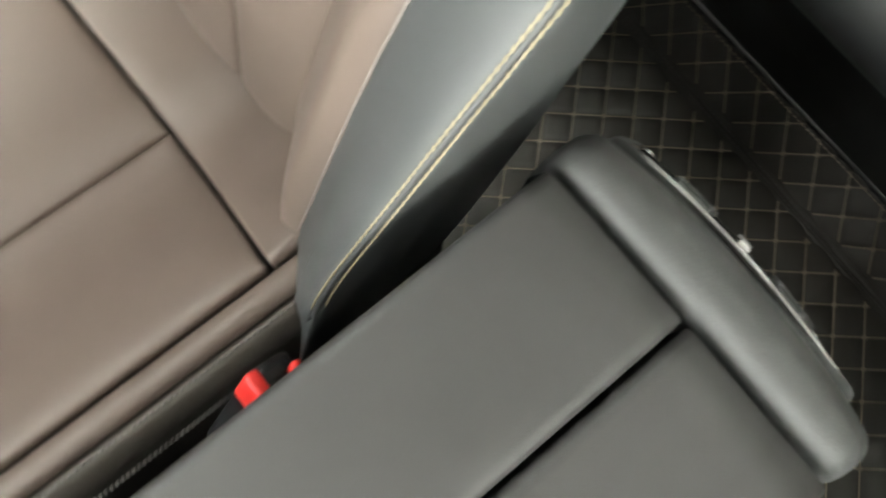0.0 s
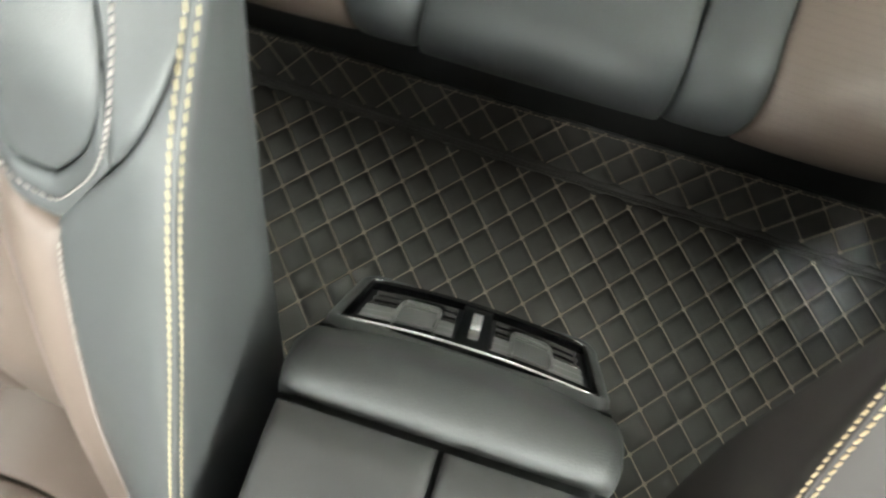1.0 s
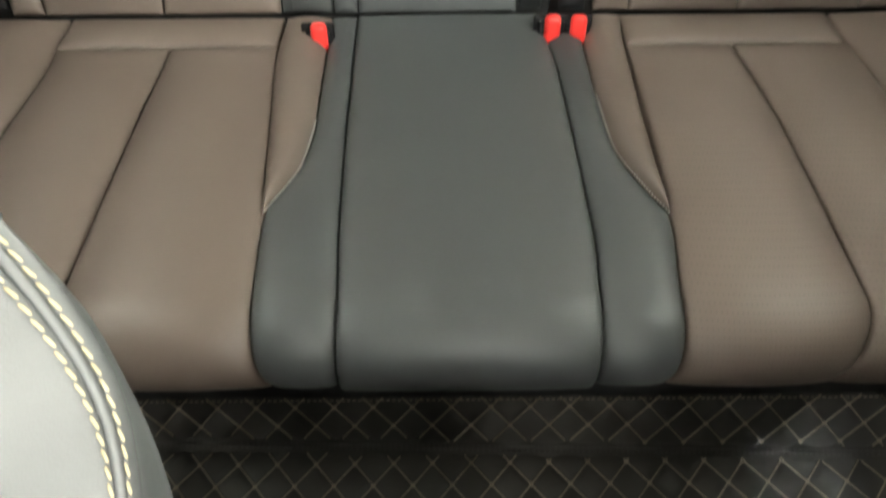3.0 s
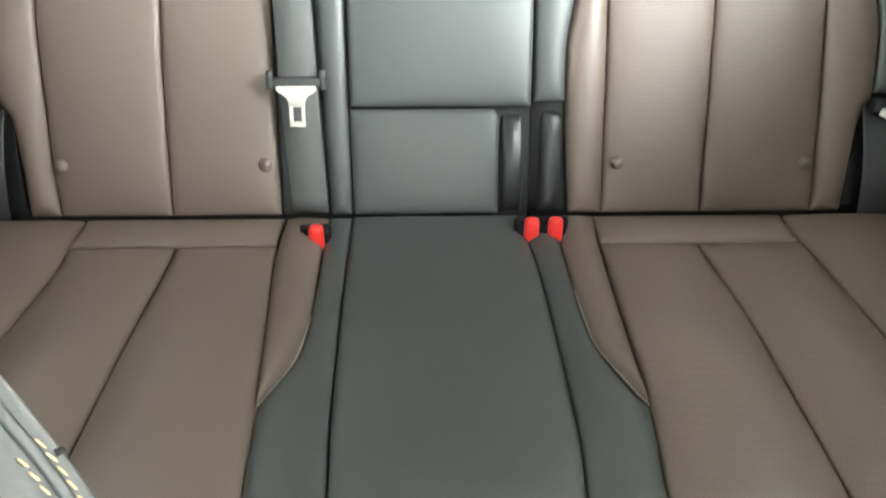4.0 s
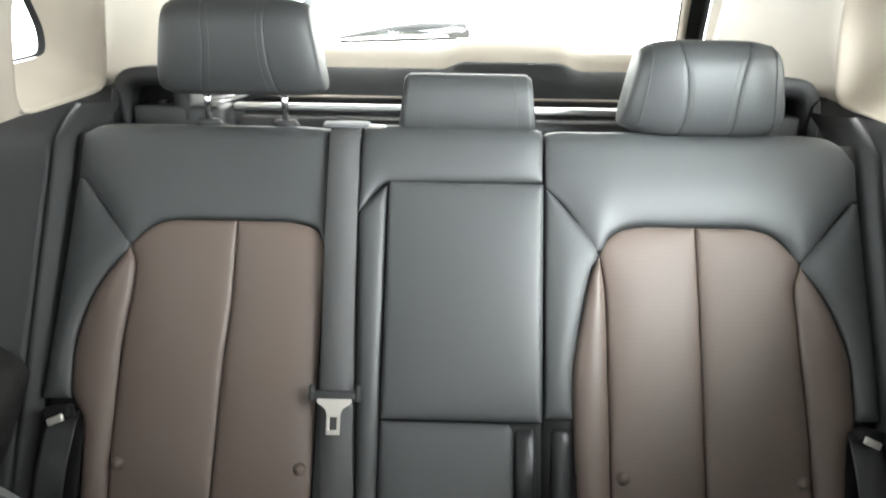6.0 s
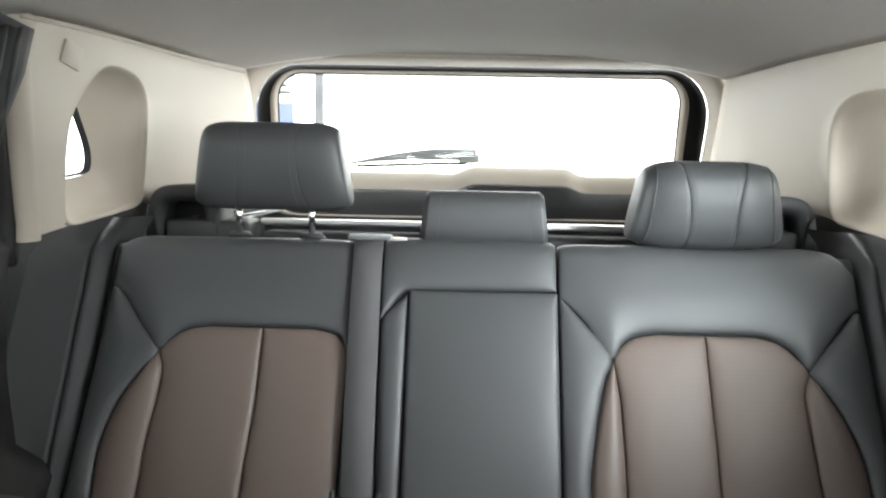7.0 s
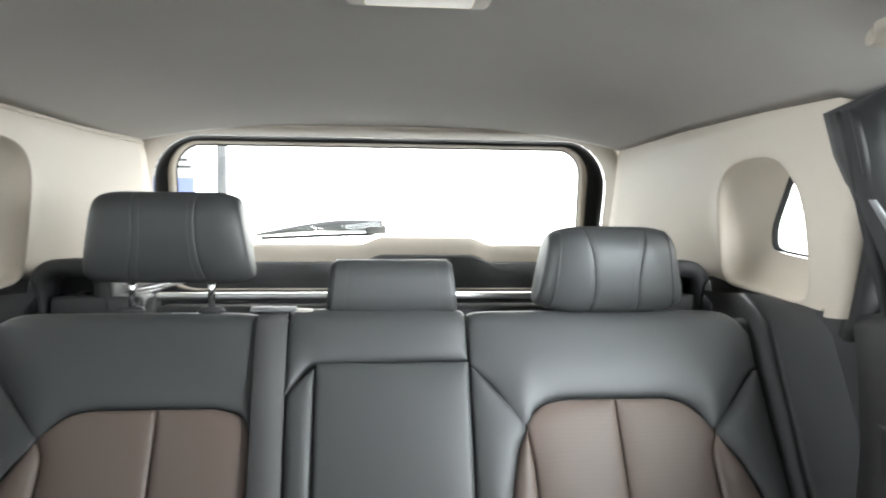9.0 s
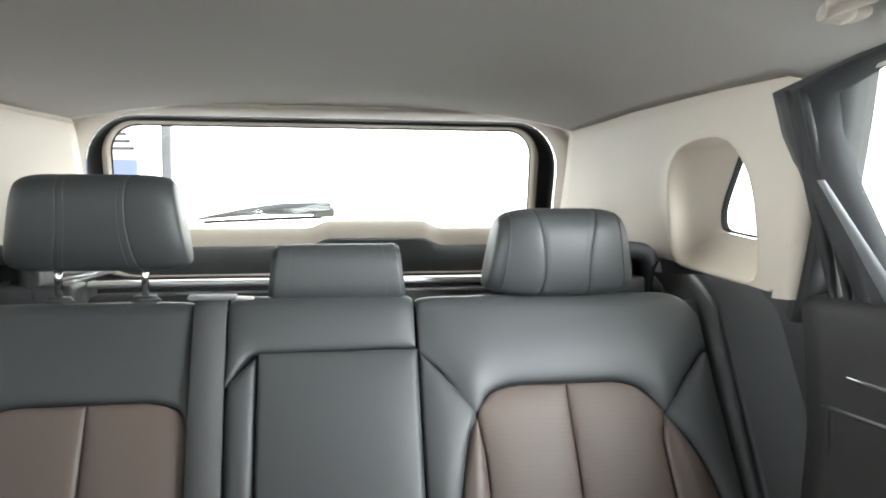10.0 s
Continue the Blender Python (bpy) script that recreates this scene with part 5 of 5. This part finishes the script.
XS = keyed(-0.102, -0.095, -0.095, -0.095, -0.094, -0.097, -0.122, -0.156, -0.187, -0.212, -0.258)
YR = keyed(-0.415, -0.360, -0.330, -0.302, -0.275, -0.262, -0.244, -0.226, -0.220, -0.230, -0.255)
YS = keyed(-0.590, -0.543, -0.483, -0.424, -0.367, -0.300, -0.264, -0.246, -0.240, -0.248, -0.268)
YP = keyed(-0.590, -0.503, -0.462, -0.417, -0.365, -0.350, -0.335, -0.325, -0.315, -0.305, -0.29)
YR_TWIN = keyed(-0.435, -0.362, -0.338, -0.318, -0.303, -0.288, -0.270, -0.252, -0.246, -0.252, -0.27)
YS_TWIN = keyed(-0.550, -0.495, -0.440, -0.378, -0.328, -0.312, -0.296, -0.276, -0.268, -0.274, -0.29)
SHEET_Y = curve_through([(0.275, -0.492), (0.36, -0.472), (0.45, -0.451), (0.60, -0.385), (0.868, -0.272)])
KNOTS = np.array([-0.30, -0.11, -0.08, -0.05, 0.0, 0.06, 0.09, 0.15, 0.28])


def front_section(c, z, side):
    """The outline of a front backrest at a height: c runs from the rear middle round the inner side to the front middle."""
    xs, yr, ys, yp = (float(f(z)) for f in (XS, YR, YS, YP))
    if side > 0:
        yr, ys, yp = float(YR_TWIN(z)), float(YS_TWIN(z)), yp + 0.02
    deep = yr - ys
    foot = max(0.0, min(1.0, (0.43 - z) / 0.13))
    hollow = 0.040 * foot * foot * (3 - 2 * foot)
    kx = [xs - 0.22, xs - 0.045, xs - 0.012, xs - 0.001, xs + 0.003, xs - 0.050, xs - 0.072, xs - 0.120, xs - 0.22]
    ky = [yr + 0.012, yr + 0.005, yr - 0.003, yr - min(0.045, 0.35 * deep + 0.006), ys, yp + 0.6 * hollow, yp + 0.004 + 0.7 * hollow, yp + 0.048 + hollow, yp + 0.055 + hollow]
    if ky[4] > ky[3] - 0.008:
        ky[4] = ky[3] - 0.008
    k = int(np.clip(np.searchsorted(KNOTS, c, side="right") - 1, 0, 7))
    t = (c - KNOTS[k]) / (KNOTS[k + 1] - KNOTS[k])

    def tangent(a, i):
        if i == 0 or i == 8:
            return 0.0 if a is ky else (a[min(i + 1, 8)] - a[max(i - 1, 0)])
        return (a[i + 1] - a[i - 1]) / (KNOTS[i + 1] - KNOTS[i - 1]) * (KNOTS[k + 1] - KNOTS[k]) * 0.8
    out = []
    for a in (kx, ky):
        m0, m1 = tangent(a, k), tangent(a, k + 1)
        out.append((1 + 2 * t) * (1 - t) ** 2 * a[k] + t * (1 - t) ** 2 * m0 + t * t * (3 - 2 * t) * a[k + 1] + t * t * (t - 1) * m1)
    return out


def seat_face(side):
    def face(c, z, h):
        x, y = front_section(c, z, side)
        x2, y2 = front_section(min(0.279, c + 0.004), z, side)
        x1, y1 = front_section(max(-0.299, c - 0.004), z, side)
        n = Vector((-(y2 - y1), x2 - x1, 0))
        n = n.normalized() if n.length > 1e-6 else Vector((1, 0, 0))
        xa, ya = front_section(c, z + 0.01, side)
        slope = (Vector((xa, ya, 0)) - Vector((x, y, 0))).dot(n) / 0.01
        n = (n + Vector((0, 0, -slope))).normalized()
        p = Vector((x, y, z)) + n * h
        return p if side < 0 else Vector((0.085 - p.x, p.y, p.z))
    return face


def front_cushion(side):
    def face(x, y, h):
        """Top of a front cushion, rolling down over its inner edge."""
        edge, r = -0.124, 0.022
        q = max(0.0, min(1.0, (abs(x + 0.316) - 0.016) / 0.18))
        z = 0.29 + 0.118 * q * q * (3 - 2 * q) + 0.03 * max(0, -0.55 - y)
        if x <= edge:
            p, n = Vector((x, y, z)), Vector((0, 0, 1))
        else:
            a = min((x - edge) / r, radians(95))
            n = Vector((math.sin(a), 0, math.cos(a)))
            p = Vector((edge, y, z - r)) + n * r
            rest = (x - edge) - r * radians(95)
            if rest > 0:
                p += Vector((0, 0, -rest))
        p = p + n * h
        return p if side < 0 else Vector((0.085 - p.x, p.y, p.z))
    return face


def front_seat(side, label, thread_mat, yellow, hide, tone):
    flip = lambda p: p if side < 0 else Vector((0.085 - p.x, p.y, p.z))
    ob = thing("front_seat", flip(Vector((-0.32, -0.70, 0.0))), label, "car seat", "front seats")
    face, top = seat_face(side), front_cushion(side)
    rows = []
    for z in list(np.linspace(0.285, 0.86, 28)) + [0.868, 0.875, 0.879]:
        k = 0.024 if z < 0.862 else 0.024 + (z - 0.862) * 1.5
        xs = float(XS(z))
        inner = [face(c, z, -k) for c in np.linspace(-0.298, 0.278, 40)]
        mid = xs - 0.22
        mirror = []
        for p in reversed(inner[1:-1]):
            q = flip(p)
            mirror.append(flip(Vector((2 * mid - q.x, q.y, q.z))))
        rows.append(inner + mirror)
    loft("backrest_core", rows, hide, ob, closed=True, caps=True)
    panel("side_panel", [(0.30, -0.290), (0.90, -0.290)], [(0.30, -0.0003)], 0.30, 0.868, face, hide, ob, tone + " leather side panel", thick=0.0018, round_=0.0035, pillow=0.0004, n=(44, 60), gap=0.0006)
    low = [(0.0, 0.716), (0.030, 0.680), (0.060, 0.648)]
    panel("front_side_panel", [(0.0003, 0.44), (0.060, 0.40)], low, 0.0003, 0.0590, face, hide, ob, tone + " leather bolster side", swap=True, thick=0.0018, round_=0.0035, pillow=0.0004, n=(50, 18), gap=0.0006)
    high = [(0.031, 0.716), (0.0325, 0.702), (0.037, 0.688), (0.045, 0.676), (0.062, 0.664), (0.15, 0.672)]
    small = dict(swap=True, thick=0.0022, round_=0.004, gap=0.0005, pillow=0.0004)
    panel("shoulder_edge", low[:2] + [(0.031, 0.679)], [(0.0, 0.868)], 0.0003, 0.031, face, hide, ob, tone + " leather shoulder edge", n=(40, 12), **small)
    panel("shoulder_hem", [(0.031, 0.679), (0.060, 0.648), (0.15, 0.662)], high, 0.031, 0.148, face, hide, ob, tone + " leather hem", n=(10, 30), **small)
    panel("shoulder_panel", high, [(0.0, 0.868)], 0.031, 0.148, face, hide, ob, tone + " leather shoulder bolster", belly=0.004, n=(40, 30), **small)
    panel("bolster", [(0.0, 0.29)], [(0.0605, 0.646), (0.15, 0.660)], 0.0605, 0.150, face, BROWN, ob, "brown leather bolster", swap=True, thick=0.007, n=(40, 20))
    inner = [(z, float(XS(z)) - 0.104) for z in (0.275, 0.40, 0.55, 0.70, 0.78, 0.82, 0.868)]

    def sheet(x, z, h):
        """The dished middle of the front backrest."""
        v = (x + 0.316) / 0.12
        return flip(Vector((x, float(SHEET_Y(z)) - 0.006 * v * v - h, z + 0.3 * h)))
    panel("front_panel", [(0.275, -0.316)], inner, 0.275, 0.868, sheet, BROWN, ob, "brown leather front panel", n=(18, 40), gap=0.0006, thick=0.004, belly=0.004)
    panel("front_panel", [(z, -0.632 - x) for z, x in inner], [(0.275, -0.316)], 0.275, 0.868, sheet, BROWN, ob, "brown leather front panel", n=(18, 40), gap=0.0006, thick=0.004, belly=0.004)

    def far(c, z, h):
        p = flip(face(c, z, h))
        return flip(Vector((2 * (float(XS(z)) - 0.22) - p.x, p.y, p.z)))
    panel("bolster", [(0.0, 0.29)], [(0.0, 0.868)], 0.0605, 0.150, far, BROWN, ob, "brown leather bolster", swap=True, thick=0.007, n=(40, 20))
    tube("piping", [face(0.0, z, -0.0012) for z in np.linspace(0.45, 0.812, 60)], 0.0019, hide, ob, tone + " leather piping")
    for off in (-0.0040, 0.0046):
        stitches("stitching", [face(off, z, 0.0002) for z in np.linspace(0.462, 0.800, 140)], thread_mat, ob, 0.0040, 0.0009, 0.0005, yellow, lean=0.0010, across=(1 if side < 0 else -1, 0.2, 0.3))
    tube("shoulder_seam", [face(c, 0.792 + 0.10 * (c + 0.006), -0.0006) for c in np.linspace(-0.007, -0.085, 24)], 0.0012, SEAM, ob, "dark seam across the shoulder")
    stitches("piping_stitching", [face(0.0585, z, 0.0004) for z in np.linspace(0.42, 0.642, 80)], ROSE_THREAD, ob, 0.0030, 0.0005, 0.0006, "rose grey thread", lean=0.0006)
    turn = curve_through([(0.027, 0.714), (0.0285, 0.698), (0.033, 0.683), (0.042, 0.669), (0.060, 0.656), (0.11, 0.662)])
    trail = [(0.027, z) for z in np.linspace(0.862, 0.715, 40)] + [(0.027 + 0.073 * q * q, float(turn(0.027 + 0.073 * q * q))) for q in np.linspace(0.02, 1, 60)]
    stitches("piping_stitching", [face(c, z, 0.0006) for c, z in trail], ROSE_THREAD, ob, 0.0030, 0.0004, 0.0006, "rose grey thread", lean=0.0006)
    # head restraint on two posts
    rows = []
    for t in dense(20, 0.9):
        q = -1 + 2 * t
        grow = math.sqrt(max(0.0, 1 - abs(q) ** 3.2))
        row = []
        for j in range(28):
            ang = 2 * math.pi * j / 28
            c, v = math.cos(ang), math.sin(ang)
            row.append(flip(Vector((-0.316 + 0.131 * q * (1 - 0.20 * v), -0.375 + 0.055 * math.copysign(abs(c) ** 0.7, c) * (0.35 + 0.65 * grow) - 0.016 * v, 1.012 + 0.100 * math.copysign(abs(v) ** 0.62, v) * (0.62 + 0.38 * grow)))))
        rows.append(row)
    loft("headrest", rows, hide, ob, tone + " leather headrest", closed=True, caps=True)
    for e in (-0.065, 0.065):
        tube("headrest_post", [flip(Vector((-0.316 + e, -0.335, 0.87))), flip(Vector((-0.316 + e, -0.365, 0.95)))], 0.006, CHROME, ob, "chrome post")
    # cushion
    core = []
    for y in (-1.06, -0.9, -0.7, -0.5, -0.44):
        z = 0.272 + 0.03 * max(0, -0.55 - y)
        core.append([flip(Vector((x, y, q))) for x, q in ((-0.52, 0.12), (-0.54, 0.30), (-0.50, z + 0.11), (-0.34, z), (-0.30, z), (-0.24, z + 0.02), (-0.15, z + 0.095), (-0.120, z + 0.10), (-0.106, 0.34), (-0.11, 0.12))])
    loft("cushion_core", core, SEAM, ob, closed=True, caps=True)
    panel("seat_panel", [(-1.04, -0.318), (-0.55, -0.314)], [(-1.04, -0.143)], -1.04, -0.556, top, BROWN, ob, "brown leather seat panel", belly=0.004, n=(22, 36))
    panel("seat_panel", [(-1.04, -0.485)], [(-1.04, -0.318), (-0.55, -0.314)], -1.04, -0.556, top, BROWN, ob, "brown leather seat panel", belly=0.004, n=(18, 36))
    panel("outer_bolster", [(-1.04, -0.535)], [(-1.04, -0.487)], -1.04, -0.48, top, BROWN, ob, "brown leather bolster", belly=0.003, n=(12, 36))
    panel("rear_band", [(-0.555, -0.485)], [(-0.555, -0.143)], -0.554, -0.43, top, BROWN, ob, "brown leather band", belly=0.003, n=(24, 14))
    panel("side_roll", [(-1.04, -0.141)], [(-1.04, -0.116)], -1.04, -0.48, top, BROWN, ob, "brown leather edge roll", belly=0.002, n=(10, 36), round_=0.008, thick=0.006)
    panel("side_valance", [(-1.04, -0.1155)], [(-1.04, 0.06)], -1.04, -0.48, top, TAUPE, ob, "dark taupe leather side", belly=0.002, n=(20, 36), round_=0.003, thick=0.002, pillow=0.001, gap=0.0004)
    stitches("side_stitching", [top(-0.113, y, -0.001) for y in np.linspace(-1.0, -0.50, 120)], DARK_THREAD, ob, 0.003, 0.0012, 0.0006, "dark thread")
    for off in (-0.074, -0.066):
        stitches("side_stitching", [top(off, y, 0.002) for y in np.linspace(-1.0, -0.60, 120)], GREY_THREAD, ob, 0.003, 0.0010, 0.0008, "pale grey thread", lean=0.0010)
    for sx in (-0.16, -0.48):
        part("seat_rail", box_bm((min(flip(Vector((sx - 0.02, 0, 0))).x, flip(Vector((sx + 0.02, 0, 0))).x), -1.05, -0.012), (max(flip(Vector((sx - 0.02, 0, 0))).x, flip(Vector((sx + 0.02, 0, 0))).x), -0.46, 0.13), 0.004), PLASTIC, ob, "black metal seat rail")
    return ob


front_seat(-1, "charcoal and brown leather front seat with pale yellow double stitching", YELLOW_THREAD, "pale yellow double thread", DARK, "charcoal")
# twin of the seat above, its shade put into the hide's colour
front_seat(1, "shade-darkened charcoal and brown leather front seat with ochre double stitching", ORANGE_THREAD, "ochre double thread", SHADED_CHARCOAL, "shaded charcoal")
front_buckle = thing("belt_buckle", (-0.080, -0.60, 0.36), "black front belt buckle with a red button", "belt buckle")
m = Matrix.Translation((-0.078, -0.588, 0.442)) @ pose(0, 0, 0, -35, 0, 0)
part("housing", turned(box_bm((-0.0125, -0.013, -0.09), (0.0125, 0.014, 0.006), 0.004), m), BLACK_MATT, front_buckle)
bm = bmesh.new()
for lo, hi in (((0.003, -0.019, -0.010), (0.0105, 0.013, 0.013)), ((-0.0105, -0.019, -0.010), (0.005, -0.010, 0.013)), ((-0.003, 0.006, -0.010), (0.005, 0.013, 0.013))):
    piece = bpy.data.meshes.new("button_piece")
    cut = box_bm(lo, hi, 0.0025)
    cut.to_mesh(piece)
    cut.free()
    bm.from_mesh(piece)
    bpy.data.meshes.remove(piece)
part("button", turned(bm, m), RED, front_buckle, "red release button")
part("catch", turned(box_bm((-0.0105, -0.011, -0.006), (0.004, 0.0125, 0.0065), 0.002), m), BLACK_MATT, front_buckle, "black catch in the button")
part("slot", turned(box_bm((-0.0060, -0.007, 0.006), (-0.001, 0.0050, 0.0075), 0.0005), m), SEAM, front_buckle, "dark tongue slot")

# ---- the hall outside ----
tagged(part("ground", box_bm((-60, -60, -0.45), (60, 60, -0.40), 0), FLOOR_OUT), "pale polished hall floor round the car", "floor", kind="structure")
# glowing backdrops light the cabin unevenly by side; the front one is unseen
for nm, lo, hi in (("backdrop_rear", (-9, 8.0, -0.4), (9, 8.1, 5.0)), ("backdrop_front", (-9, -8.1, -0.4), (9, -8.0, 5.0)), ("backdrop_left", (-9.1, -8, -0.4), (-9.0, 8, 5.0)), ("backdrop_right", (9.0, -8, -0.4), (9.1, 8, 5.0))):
    tagged(part(nm, box_bm(lo, hi, 0), {"backdrop_rear": REAR_GLOW, "backdrop_right": RIGHT_GLOW}.get(nm, WEAK_GLOW)), "glowing hall backdrop wall, glow tuned per side", "wall", kind="structure")
# unseen glowing ceiling, added to light the cabin from above through the windows
tagged(part("backdrop_ceiling", box_bm((-9, -8, 5.0), (9, 8, 5.1), 0), ADDED_CEILING_GLOW), "unseen glowing ceiling added to light the cabin", "ceiling", kind="structure")
col = thing("column", (-1.32, 5.95, -0.4), "slim grey hall column outside the car", "column")
part("shaft", box_bm((-1.365, 5.90, -0.4), (-1.285, 5.98, 4.9), 0.01), GREY_POST, col)
poster = thing("display_panel", (-1.80, 5.95, -0.4), "white and blue display panel in the hall", "panel")
part("board", box_bm((-2.30, 5.95, -0.4), (-1.555, 6.0, 1.80), 0.01), WHITE_WALL, poster)
part("blue_field", box_bm((-2.28, 5.944, -0.35), (-1.565, 5.949, 1.50), 0.002), BLUE_PANEL, poster, "blue printed field")
for k in range(3):
    part("print_bar", box_bm((-1.95, 5.944, 1.58 + 0.06 * k), (-1.59 - 0.03 * k, 5.949, 1.605 + 0.06 * k), 0.001), SOFT, poster, "dark printed bar")
